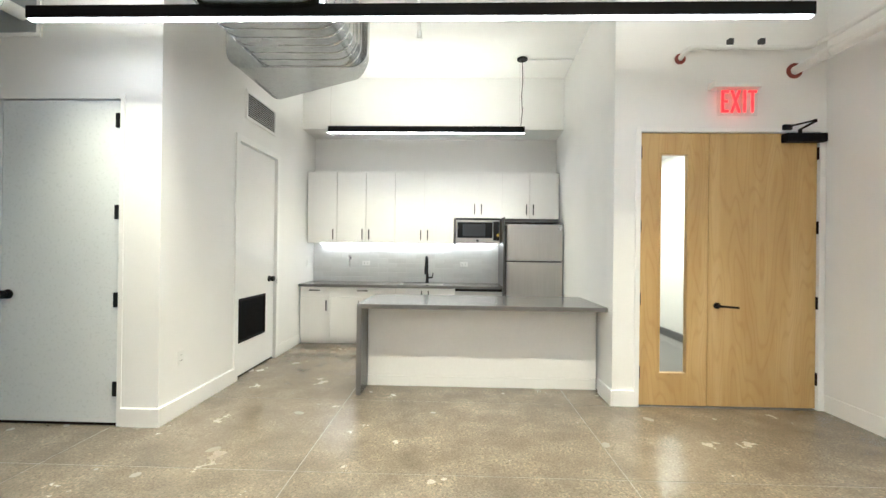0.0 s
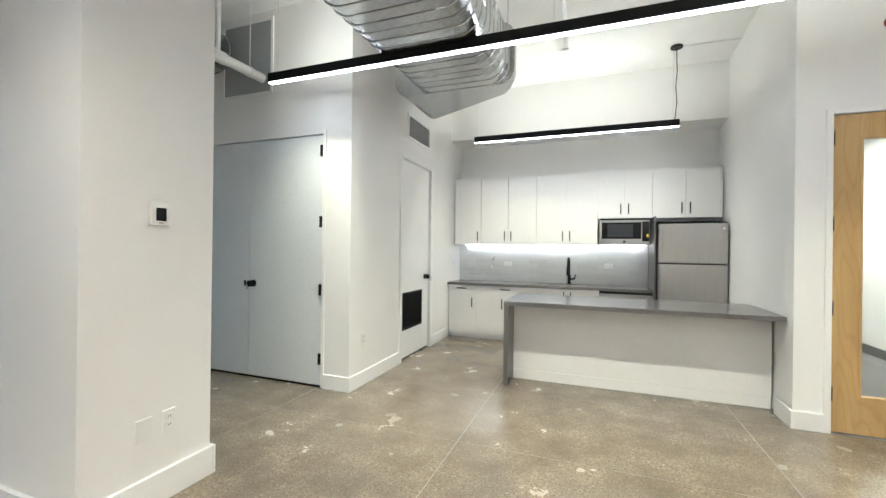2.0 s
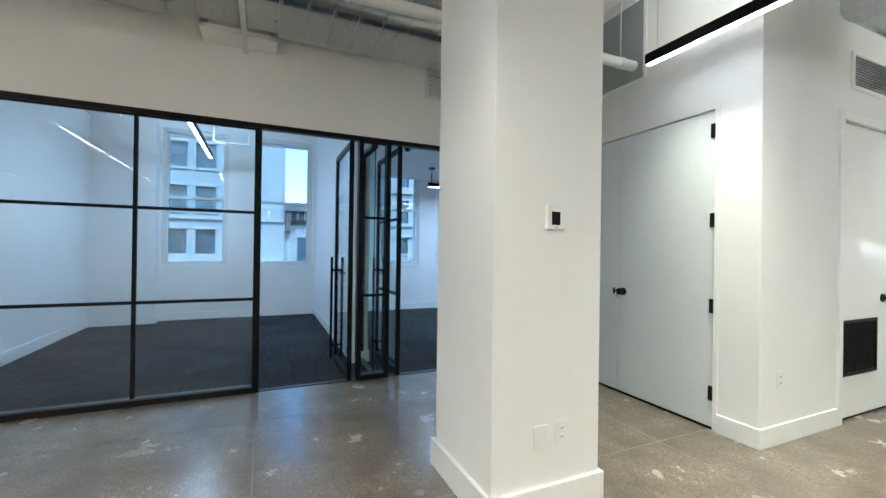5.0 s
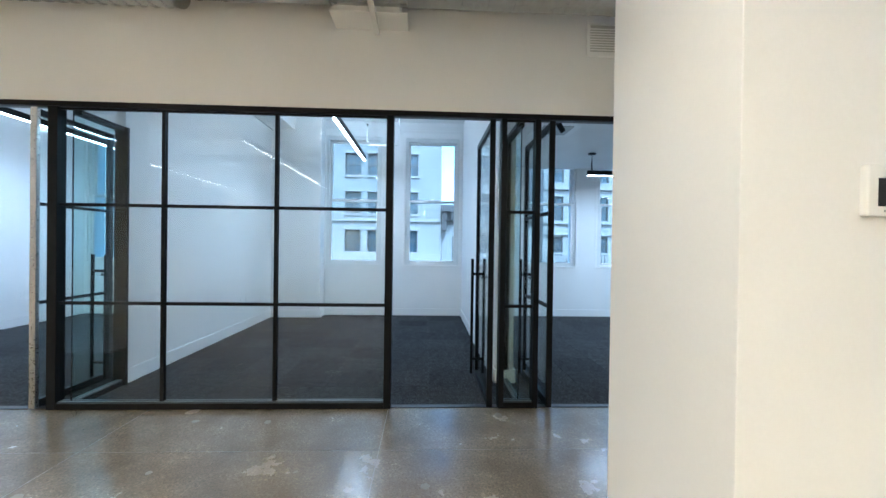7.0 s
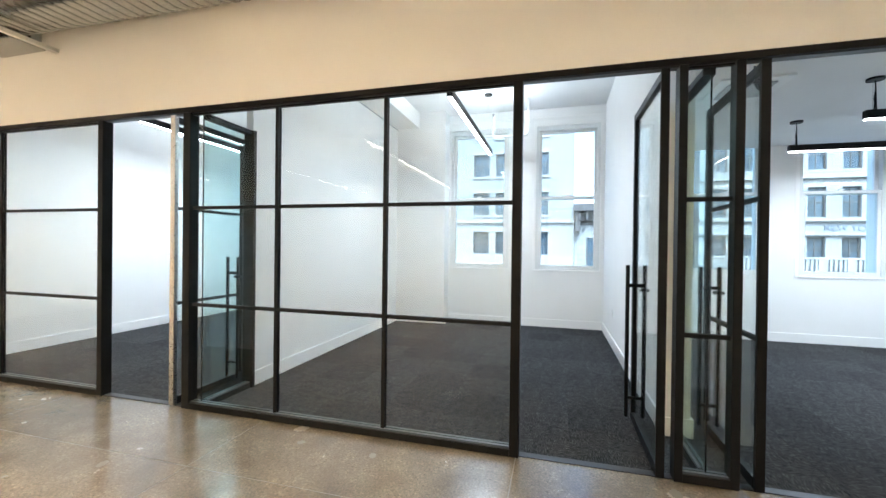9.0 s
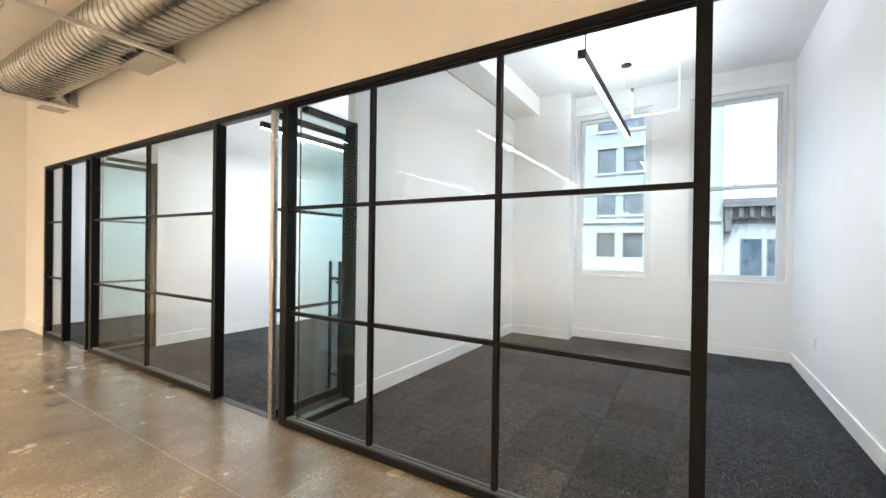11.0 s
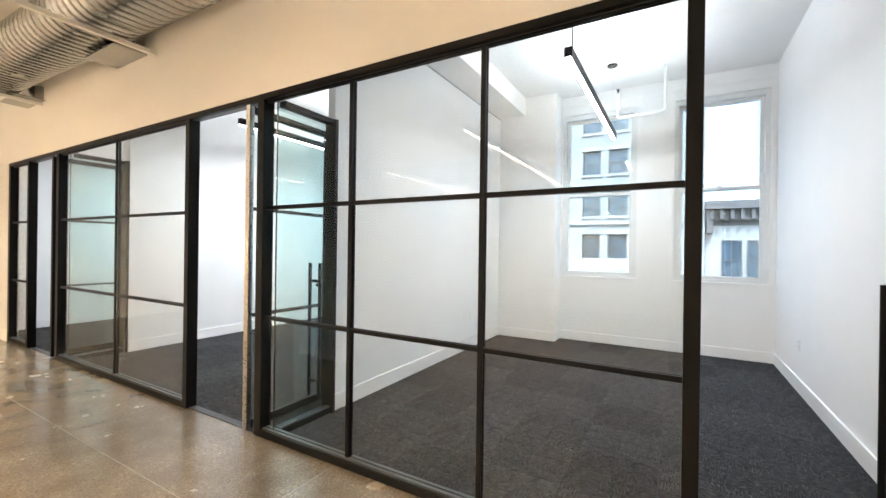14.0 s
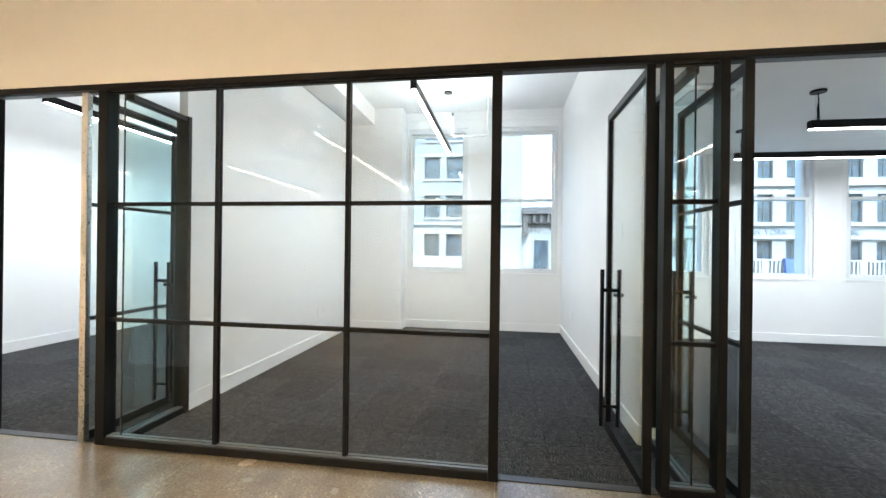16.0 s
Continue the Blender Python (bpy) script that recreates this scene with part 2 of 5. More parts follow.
REDGLOW = make_emit("red letters", (1.0, 0.012, 0.012), 0.6)
REDGLOW.node_tree.nodes["Principled BSDF"].inputs["Base Color"].default_value = (0.3, 0.01, 0.01, 1)
LED = make_emit("warm lamp diffuser", (1.0, 0.85, 0.66), 8.5)
STRIPLED = make_emit("warm strip diffuser", (1.0, 0.86, 0.70), 5.0)
COOLLED = make_emit("cool lamp diffuser", (0.95, 0.98, 1.0), 6.5)
SILVER = plain("pewter window paint", (0.72, 0.73, 0.72), 0.4, vary=0.08)
BRICK = make_facade("pale brick", (0.21, 0.222, 0.23), (0.18, 0.19, 0.197), (0.235, 0.25, 0.255), 0.24, 0.08)
STONE = make_facade("white glazed stone", (0.235, 0.245, 0.25), (0.21, 0.22, 0.225), (0.15, 0.155, 0.16), 0.9, 0.42)
LIMESTONE = plain("limestone trim", (0.235, 0.24, 0.242), 0.8, vary=0.12, grain=8)
DARKPAINT = plain("dark cornice paint", (0.05, 0.048, 0.05), 0.5, vary=0.2)
FARWINDOW = plain("far window pane", (0.05, 0.075, 0.10), 0.05, vary=0.5, grain=3, bumpy=0, spec=0.35)
FARFRAME = plain("far window frame", (0.06, 0.055, 0.05), 0.5)
TOWERGLASS = plain("tower glass", (0.06, 0.11, 0.19), 0.15, vary=0.3, grain=2, bumpy=0)
ASPHALT = plain("asphalt", (0.05, 0.05, 0.052), 0.85, vary=0.25, grain=8)
HALLFLOOR = plain("grey hall carpet", (0.20, 0.195, 0.19), 0.9, vary=0.1)
YELLOW = plain("yellow sticker", (0.75, 0.5, 0.05), 0.5)
SIGNBLUE = plain("blue grey letters", (0.10, 0.13, 0.17), 0.5)


# ---------------------------------------------------------------- building blocks
HOME = {}


def bx(bm, x0, y0, z0, x1, y1, z1):
    x0, x1, y0, y1, z0, z1 = min(x0, x1), max(x0, x1), min(y0, y1), max(y0, y1), min(z0, z1), max(z0, z1)
    v = [bm.verts.new(p) for p in ((x0, y0, z0), (x1, y0, z0), (x1, y1, z0), (x0, y1, z0), (x0, y0, z1), (x1, y0, z1), (x1, y1, z1), (x0, y1, z1))]
    for f in ((0, 3, 2, 1), (4, 5, 6, 7), (0, 1, 5, 4), (1, 2, 6, 5), (2, 3, 7, 6), (3, 0, 4, 7)):
        bm.faces.new([v[i] for i in f])


def boxes(*list_of, bevel=0.0, seg=2):
    bm = bmesh.new()
    for b in list_of:
        bx(bm, *b)
    if bevel:
        bmesh.ops.bevel(bm, geom=list(bm.edges), offset=bevel, segments=seg, profile=0.6, affect="EDGES", clamp_overlap=True)
    return bm


def rod(bm, a, b, r, seg=12, r2=None):
    a, b = Vector(a), Vector(b)
    q = (b - a).to_track_quat("Z", "Y").to_matrix().to_4x4()
    bmesh.ops.create_cone(bm, cap_ends=True, segments=seg, radius1=r, radius2=r if r2 is None else r2, depth=(b - a).length, matrix=Matrix.Translation((a + b) / 2) @ q)


def rods(*list_of, seg=12):
    bm = bmesh.new()
    for a, b, r in list_of:
        rod(bm, a, b, r, seg)
    return bm


def tube(points, r, seg=10):
    """A round tube along a line of points, with mitred bends."""
    bm = bmesh.new()
    pts = [Vector(p) for p in points]
    rings = []
    for i, p in enumerate(pts):
        d = (pts[min(i + 1, len(pts) - 1)] - pts[max(i - 1, 0)]).normalized()
        side = d.cross(Vector((0.13, 0.31, 0.94))).normalized()
        up = d.cross(side)
        rings.append([bm.verts.new(p + r * (math.cos(a) * side + math.sin(a) * up)) for a in (2 * math.pi * k / seg for k in range(seg))])
    for a, b in zip(rings, rings[1:]):
        for k in range(seg):
            bm.faces.new((a[k], a[(k + 1) % seg], b[(k + 1) % seg], b[k]))
    bm.faces.new(rings[0]), bm.faces.new(rings[-1])
    bmesh.ops.recalc_face_normals(bm, faces=bm.faces)
    return bm


def rounded(points, r=0.1, n=5):
    """The points of a line with each corner rounded off."""
    out = [Vector(points[0])]
    for a, b, c in zip(points, points[1:], points[2:]):
        a, b, c = Vector(a), Vector(b), Vector(c)
        p, q = b + (a - b).normalized() * r, b + (c - b).normalized() * r
        out += [p.lerp(b, k / n).lerp(b.lerp(q, k / n), k / n) for k in range(n + 1)]
    return out + [Vector(points[-1])]


def mesh_of(name, bm, material, smooth=False):
    me = bpy.data.meshes.new(name)
    if smooth:
        for f in bm.faces:
            f.smooth = len(f.verts) == 4
    bm.to_mesh(me)
    bm.free()
    me.materials.append(material)
    if smooth:
        me.set_sharp_from_angle(angle=radians(28))
    return me


def thing(name, at, label, category, group="", kind=""):
    """An empty at the base of a thing, which parents its parts."""
    ob = new(name)
    ob.location = at
    ob.empty_display_size = 0.1
    HOME[ob] = Vector(at)
    return tagged(ob, label, category, group, kind)


def part(name, bm, material, parent, label="", smooth=False):
    """One mesh under a thing or a part; bm is in the world's metres."""
    home = HOME[parent]
    bmesh.ops.translate(bm, verts=bm.verts, vec=-home)
    ob = new(name, mesh_of(name, bm, material, smooth))
    ob.parent = parent
    HOME[ob] = home
    return tagged(ob, label) if label else ob


def solid(name, bm, material, label="", category="", kind="structure", group="", smooth=False):
    """A top-level mesh, such as a wall."""
    ob = new(name, mesh_of(name, bm, material, smooth))
    HOME[ob] = Vector((0, 0, 0))
    return tagged(ob, label, category, group, kind)


def lamp(name, at, size, watts, color, long="x", spread=180, up=False):
    d = bpy.data.lights.new(name, "AREA")
    d.shape, d.size, d.size_y, d.energy, d.color = "RECTANGLE", size[0], size[1], watts, color
    d.spread = radians(spread)
    ob = new(name, d)
    ob.matrix_world = Matrix.Translation(at) @ (Matrix.Rotation(radians(180), 4, "X") if up else Matrix.Identity(4)) @ (Matrix.Rotation(radians(90), 4, "Z") if long == "y" else Matrix.Identity(4))
    return ob


def text(name, words, at, size, turn, material, parent, depth=0.004, narrow=1.0):
    """Solid letters; turn is the rotation in degrees (x, y, z)."""
    c = bpy.data.curves.new(name, "FONT")
    c.body, c.size, c.extrude, c.align_x = words, size, depth, "CENTER"
    tmp = bpy.data.objects.new(name, c)
    scene.collection.objects.link(tmp)
    bpy.context.view_layer.update()
    me = bpy.data.meshes.new_from_object(tmp.evaluated_get(bpy.context.evaluated_depsgraph_get()))
    bpy.data.objects.remove(tmp)
    me.transform(pose(*at, *turn) @ Matrix.Diagonal((narrow, 1, 1, 1)))
    me.transform(Matrix.Translation(-HOME[parent]))
    me.materials.clear()
    me.materials.append(material)
    ob = new(name, me)
    ob.parent = parent
    return ob


# ---------------------------------------------------------------- setting: sizes
GX = -4.53            # the glass fronts
HEAD = 2.51           # top of the glass fronts
TOP = 3.80            # ceiling
KW, CW = -2.02, 3.05  # kitchen side wall (x), closet wall (y)
DW, EW = 3.69, 3.41   # entrance door wall (y), east wall (x)
KB = 6.38             # kitchen back wall (y)
SW = -9.30            # south wall (y)
WX = -9.10            # window wall (x)
AB, BC, ZA = -2.745, 0.87, -6.35

solid("floor", boxes((GX, SW, -0.2, EW, DW, -0.001), (KW, DW, -0.2, 1.74, KB, -0.001), (GX, DW, -0.2, KW, 3.9, -0.001)), JOINT, "pale filler strips between slabs of a polished concrete floor", "floor")
solid("ceiling", boxes((GX + 0.09, SW, TOP, EW + 0.2, DW + 0.2, TOP + 0.2), (KW - 0.2, DW + 0.2, TOP, 1.94, KB + 0.2, TOP + 0.2)), CEIL, "smooth white painted plaster ceiling", "ceiling")
solid("ceiling_offices", boxes((WX - 0.4, SW, TOP, GX + 0.09, BC + 0.2, TOP + 0.2)), CEIL, "smooth white painted office ceiling", "ceiling")
solid("ceiling_corner_office", boxes((WX - 0.1, BC + 0.2, 2.97, GX - 0.07, 6.5, 3.1)), CEIL, "lower smooth white office ceiling", "ceiling")

# kitchen and entrance
solid("wall_north", boxes((KW - 0.2, KB, 0, 1.95, KB + 0.2, TOP)), WALL, "white painted kitchen back wall", "wall")
solid("soffit_kitchen", boxes((KW, 5.84, 3.07, 1.735, KB, TOP)), WALL, "white boxed soffit above the kitchen", "soffit")
solid("wall_kitchen_side", boxes((KW - 0.16, CW + 0.15, 0, KW, 4.12, TOP), (KW - 0.16, 5.03, 0, KW, KB, TOP), (KW - 0.16, 4.12, 2.46, KW, 5.03, TOP)), WALL, "white painted side wall of the kitchen", "wall")
solid("wall_closet", boxes((GX, CW, 0, -4.175, CW + 0.15, TOP), (-2.335, CW, 0, KW, CW + 0.15, TOP), (-4.175, CW, 2.465, -2.335, CW + 0.15, TOP)), WALL, "white wall round a pair of closet doors", "wall")
solid("wall_entrance", boxes((1.588, DW, 0, 1.80, DW + 0.16, TOP), (3.36, DW, 0, EW + 0.2, DW + 0.16, TOP), (1.80, DW, 2.43, 3.36, DW + 0.16, TOP)), WALL, "white wall round the oak entrance doors", "wall")
bm = bmesh.new()
low = [bm.verts.new(p) for p in ((1.588, DW + 0.16, 0), (1.80, DW + 0.16, 0), (1.95, KB, 0), (1.738, KB, 0))]
f = bm.faces.new(low)
r = bmesh.ops.extrude_face_region(bm, geom=[f])
bmesh.ops.translate(bm, verts=[v for v in r["geom"] if isinstance(v, bmesh.types.BMVert)], vec=(0, 0, TOP))
bmesh.ops.recalc_face_normals(bm, faces=bm.faces)
solid("wall_kitchen_east", bm, WALL, "white painted wall beside the fridge", "wall")
solid("wall_east", boxes((EW, SW, 0, EW + 0.2, DW, TOP)), WALL, "long plain white east wall", "wall")
solid("wall_south", boxes((WX - 0.4, SW - 0.2, 0, EW + 0.2, SW, TOP)), WALL, "plain white wall at the corridor's end", "wall")

# closet interior and hall behind the entrance doors
solid("wall_closet_back", boxes((GX, 3.9, 0, KW - 0.16, 4.0, TOP)), WALL, "plain white closet back wall", "wall")
solid("wall_store_back", boxes((KW - 1.2, 4.0, 0, KW - 1.1, KB, TOP)), WALL, "plain white store room wall", "wall")
solid("hall_floor", boxes((1.8, DW, -0.2, 3.85, 9.2, -0.002)), HALLFLOOR, "grey carpeted floor of the outer hall", "floor")
solid("wall_hall_east", boxes((3.66, DW + 0.16, 0, 3.85, 9.2, 2.9)), WALL, "white wall of the outer hall", "wall")
solid("wall_hall_west", boxes((1.75, KB + 0.2, 0, 1.95, 9.2, 2.9)), WALL, "white wall of the outer hall", "wall")
solid("wall_hall_end", boxes((1.75, 9.2, 0, 3.85, 9.4, 2.9)), WALL, "white end wall of the outer hall", "wall")
solid("ceiling_hall", boxes((1.75, DW + 0.16, 2.9, 3.85, 9.4, 3.0)), CEIL, "white ceiling of the outer hall", "ceiling")
solid("baseboard_hall", boxes((3.64, DW + 0.16, 0, 3.66, 9.2, 0.12)), GREYLAM, "dark grey rubber skirting in the hall", "baseboard")

# office fronts and offices
solid("wall_office_head", boxes((GX - 0.07, -8.42, HEAD, GX + 0.042, CW, TOP)), WALL, "white wall above the glass office fronts", "wall")
solid("wall_office_end", boxes((GX - 0.07, SW, 0, GX + 0.042, -8.42, TOP)), WALL, "white wall at the end of the glass fronts", "wall")
solid("wall_office_a", boxes((WX, AB - 0.08, 0, -5.10, AB, TOP)), WALL, "white wall between two offices", "wall")
solid("wall_office_b", boxes((WX, BC, 0, -5.14, BC + 0.18, TOP)), WALL, "white wall between two offices", "wall")
solid("wall_office_c", boxes((WX, ZA - 0.2, 0, -5.10, ZA, TOP)), WALL, "white wall between two offices", "wall")
solid("wall_office_north", boxes((WX, 6.5, 0, GX - 0.07, 6.7, TOP), (GX - 0.07, CW + 0.15, 0, GX + 0.042, 6.7, TOP)), WALL, "white end wall of the corner office", "wall")
solid("soffit_office", boxes((-8.80, AB, 3.52, GX - 0.07, AB + 0.42, TOP)), WALL, "white boxed beam along the office wall", "soffit")
# Grey strip draws the dark shadow line between wall and beam.
solid("shadow_strip_soffit", boxes((-8.80, AB, 3.500, GX - 0.07, AB + 0.006, 3.519)), GREYPANEL, "narrow grey strip drawn as the shadow gap under the boxed beam", "trim")
solid("pier_office", boxes((WX, AB, 0, -8.80, -1.83, TOP)), WALL, "white pier beside the office window", "wall")

OPENINGS = [(-8.6, -7.5), (-6.30, -5.20), (-4.75, -3.65), (-1.80, -0.73), (-0.26, 0.80), (2.08, 3.16), (3.60, 4.66), (5.10, 6.15)]
Z0, Z1 = 1.0, 3.50
pieces, y = [], SW
for a, b in OPENINGS:
    pieces.append((WX - 0.42, y, 0, WX, a, TOP))
    pieces += [(WX - 0.42, a, 0, WX, b, Z0), (WX - 0.42, a, Z1, WX, b, TOP)]
    y = b
pieces.append((WX - 0.42, y, 0, WX, 6.7, TOP))
solid("wall_west", boxes(*pieces), WALL, "white outer wall with tall windows", "wall")


# ---------------------------------------------------------------- windows
def window(name, y0, y1):
    w = thing(name, (WX, (y0 + y1) / 2, Z0), "tall pewter-framed double-hung sash window", "window", "office windows", "structure")
    x = WX - 0.075
    mid = (Z0 + Z1) / 2 + 0.0
    part("window_frame", boxes((x - 0.10, y0, Z0, x + 0.05, y0 + 0.05, Z1), (x - 0.10, y1 - 0.05, Z0, x + 0.05, y1, Z1), (x - 0.10, y0 + 0.05, Z1 - 0.07, x + 0.05, y1 - 0.05, Z1), bevel=0.004), SILVER, w)
    part("window_sill", boxes((x - 0.10, y0 + 0.05, Z0, x + 0.05, y1 - 0.05, Z0 + 0.03), bevel=0.004), SILVER, w)
    for nm, xs, a, b in (("lower_sash", x + 0.02, Z0 + 0.03, mid + 0.025), ("upper_sash", x - 0.05, mid - 0.025, Z1 - 0.07)):
        s = part(nm, boxes((xs - 0.025, y0 + 0.05, a, xs + 0.02, y0 + 0.095, b), (xs - 0.025, y1 - 0.095, a, xs + 0.02, y1 - 0.05, b), (xs - 0.025, y0 + 0.095, a, xs + 0.02, y1 - 0.095, a + 0.045), (xs - 0.025, y0 + 0.095, b - 0.045, xs + 0.02, y1 - 0.095, b), bevel=0.004), SILVER, w)
        part("pane", boxes((xs - 0.006, y0 + 0.095, a + 0.045, xs, y1 - 0.095, b - 0.045)), WINGLASS, s)
    part("casing", boxes((WX, y0 - 0.05, Z0 - 0.025, WX + 0.007, y0, Z1 + 0.09), (WX, y1, Z0 - 0.025, WX + 0.007, y1 + 0.05, Z1 + 0.09), (WX, y0, Z1, WX + 0.012, y1, Z1 + 0.09), (WX, y0, Z0 - 0.025, WX + 0.016, y1, Z0), bevel=0.003), TRIM, w)
    part("sash_lock", boxes((x + 0.03, (y0 + y1) / 2 - 0.03, mid + 0.025, x + 0.06, (y0 + y1) / 2 + 0.03, mid + 0.045), bevel=0.005), SILVER, w)


for i, (a, b) in enumerate(OPENINGS):
    window("window_%d" % (i + 1), a, b)

# plaster seam above the office windows
solid("trim_office", boxes((WX, -1.83, 3.64, WX + 0.012, BC, 3.66)), TRIM, "thin white plaster band above the windows", "trim")

# ---------------------------------------------------------------- skirting
BH, BT = 0.14, 0.018


def skirting(*runs):
    for x0, y0, x1, y1 in runs:
        solid("baseboard", boxes((x0, y0, 0, x1, y1, BH), bevel=0.004), TRIM, "tall white painted skirting board", "baseboard")


skirting((KW, CW, KW + BT, 4.07), (KW, 5.085, KW + BT, 5.76), (-2.30, CW - BT, KW + BT, CW), (GX + 0.042, CW - BT, -4.21, CW),
         (1.588, DW - BT, 1.775, DW), (3.385, DW - BT, EW, DW), (EW - BT, SW, EW, DW - BT), (GX + 0.042, SW, EW - BT, SW + BT), (GX + 0.042, SW + BT, GX + 0.042 + BT, -8.42),
         (-9.1 + 0.3, AB, -5.10, AB + BT), (-8.80, AB + BT, -8.80 + BT, -1.83), (WX, -1.83, -8.80 + BT, -1.83 + BT), (WX, -1.83 + BT, WX + BT, BC - BT),
         (WX, BC - BT, -5.14, BC), (WX, BC + 0.18, -5.14, BC + 0.18 + BT), (WX, BC + 0.2, WX + BT, 6.5), (WX, 6.5 - BT, GX - 0.07, 6.5),
         (WX, AB - 0.08 - BT, -5.10, AB - 0.08), (WX, ZA + BT, WX + BT, AB - 0.10), (WX, ZA, -5.10, ZA + BT), (WX, SW, GX - 0.07, SW + BT), (WX, ZA - 0.2 - BT, -5.10, ZA - 0.2))
solid("baseboard", boxes((-5.14, BC - BT, 0, -5.14 + BT, BC + 0.18 + BT, BH), bevel=0.004), TRIM, "short white skirting round a wall end", "baseboard")
solid("baseboard", boxes((1.588 - BT, DW - BT, 0, 1.588, 4.0, BH), bevel=0.004), TRIM, "tall white painted skirting board", "baseboard")


# ---------------------------------------------------------------- columns
def column(x0, y0, x1, y1):
    c = thing("column", ((x0 + x1) / 2, (y0 + y1) / 2, 0), "square white boxed column with tall skirting", "column", "columns", "structure")
    part("shaft", boxes((x0, y0, 0, x1, y1, TOP), bevel=0.003), WALL, c)
    t = 0.022
    part("skirting", boxes((x0 - t, y0 - t, 0, x1 + t, y0, 0.165), (x0 - t, y1, 0, x1 + t, y1 + t, 0.165), (x0 - t, y0, 0, x0, y1, 0.165), (x1, y0, 0, x1 + t, y1, 0.165), bevel=0.003), TRIM, c)


column(-2.69, 0.90, -2.015, 1.575)
column(-2.79, -4.45, -2.10, -3.755)


# ---------------------------------------------------------------- glass fronts
def front(y0, y1, mullions, rails=(1.677, 0.868), left=0.075, right=0.06):
    """A fixed glazed bay between two posts."""
    g = thing("glass_partition", (GX, (y0 + y1) / 2, 0), "black steel framed glass office partition with gridded panes", "partition", "office fronts")
    d = 0.045
    part("post", boxes((GX - d, y0, 0.002, GX + d, y0 + left, 2.467), bevel=0.003), BLACK, g)
    part("post", boxes((GX - d, y1 - right, 0.002, GX + d, y1, 2.467), bevel=0.003), BLACK, g)
    part("bottom_channel", boxes((GX - d, y0 + left, 0.002, GX + d, y1 - right, 0.05), bevel=0.003), BLACK, g)
    part("top_channel", boxes((GX - 0.014, y0 + left, 2.452, GX + 0.014, y1 - right, 2.464)), BLACK, g)
    part("pane", boxes((GX - 0.005, y0 + left, 0.05, GX + 0.005, y1 - right, 2.452)), GLASS, g)
    for y in mullions:
        part("mullion", boxes((GX - 0.02, y - 0.014, 0.05, GX - 0.0055, y + 0.014, 2.452), (GX + 0.0055, y - 0.014, 0.05, GX + 0.02, y + 0.014, 2.452), bevel=0.002), BLACK, g)
    for z in rails:
        part("rail", boxes((GX - 0.018, y0 + left, z - 0.013, GX - 0.0055, y1 - right, z + 0.013), (GX + 0.0055, y0 + left, z - 0.013, GX + 0.018, y1 - right, z + 0.013), bevel=0.002), BLACK, g)
    part("glass_bead", boxes((GX + 0.006, y0 + left, 0.05, GX + 0.028, y1 - right, 0.062), (GX - 0.028, y0 + left, 0.05, GX - 0.006, y1 - right, 0.062)), BEAD, g)
    return g


tr = thing("header_track", (GX, -2.7, 2.468), "long black steel track above the glass fronts", "track", "", "structure")
part("track", boxes((GX - 0.045, -8.42, 2.468, GX + 0.0455, CW, HEAD - 0.0005), bevel=0.002), BLACK, tr)
part("groove", boxes((GX - 0.03, -8.42, 2.464, GX + 0.02, CW, 2.4675)), DARKSTEEL, tr, "dark grey steel channel")
front(-8.42, -7.62, [])
front(-6.70, -3.82, [-5.22])
front(-2.915, -0.133, [-2.02, -1.105])
front(0.779, 1.117, [], left=0.046, right=0.047)
front(2.05, CW, [])
thr = thing("threshold", (GX, -2.7, 0), "thin dark metal strips under the office doors", "threshold", "", "structure")
for a, b in ((-7.62, -6.70), (-3.82, -2.915), (-0.133, 0.779), (1.117, 2.05)):
    part("strip", boxes((GX - 0.04, a, 0.0, GX + 0.02, b, 0.006)), DARKSTEEL, thr)


def glass_return(y, x_end, w0, w1):
    """A short glazed return from the front to the end of an office wall."""
    g = thing("glass_return", ((GX + x_end) / 2, y, 0), "short black framed glass return joining front and wall", "partition", "glass returns")
    top = 2.475
    part("wall_jamb", boxes((x_end + 0.0005, w0, BH + 0.001 if w1 - w0 < 0.08 else 0.002, x_end + 0.035, w1, top - 0.008), bevel=0.003), BLACK, g)
    part("bottom_channel", boxes((x_end + 0.035, y - 0.035, 0.002, GX - 0.046, y + 0.035, 0.05), bevel=0.003), BLACK, g)
    part("top_channel", boxes((x_end + 0.035, y - 0.035, top - 0.05, GX - 0.046, y + 0.035, top - 0.008), bevel=0.003), BLACK, g)
    part("pane", boxes((x_end + 0.035, y - 0.005, 0.05, GX - 0.006, y + 0.005, top - 0.05)), RETURNGLASS, g)
    part("glass_bead", boxes((x_end + 0.035, y + 0.006, 0.05, GX - 0.046, y + 0.026, 0.061), (x_end + 0.035, y - 0.026, 0.05, GX - 0.046, y - 0.006, 0.061)), BEAD, g)
    part("edge_joint", boxes((GX - 0.012, y - 0.004, 0.05, GX - 0.0055, y + 0.004, 2.45)), BLACK, g)


glass_return(-2.757, -5.10, AB - 0.075, AB + 0.042)
glass_return(0.96, -5.14, 0.925, 0.995)
glass_return(ZA - 0.1, -5.10, ZA - 0.204, ZA + 0.004)


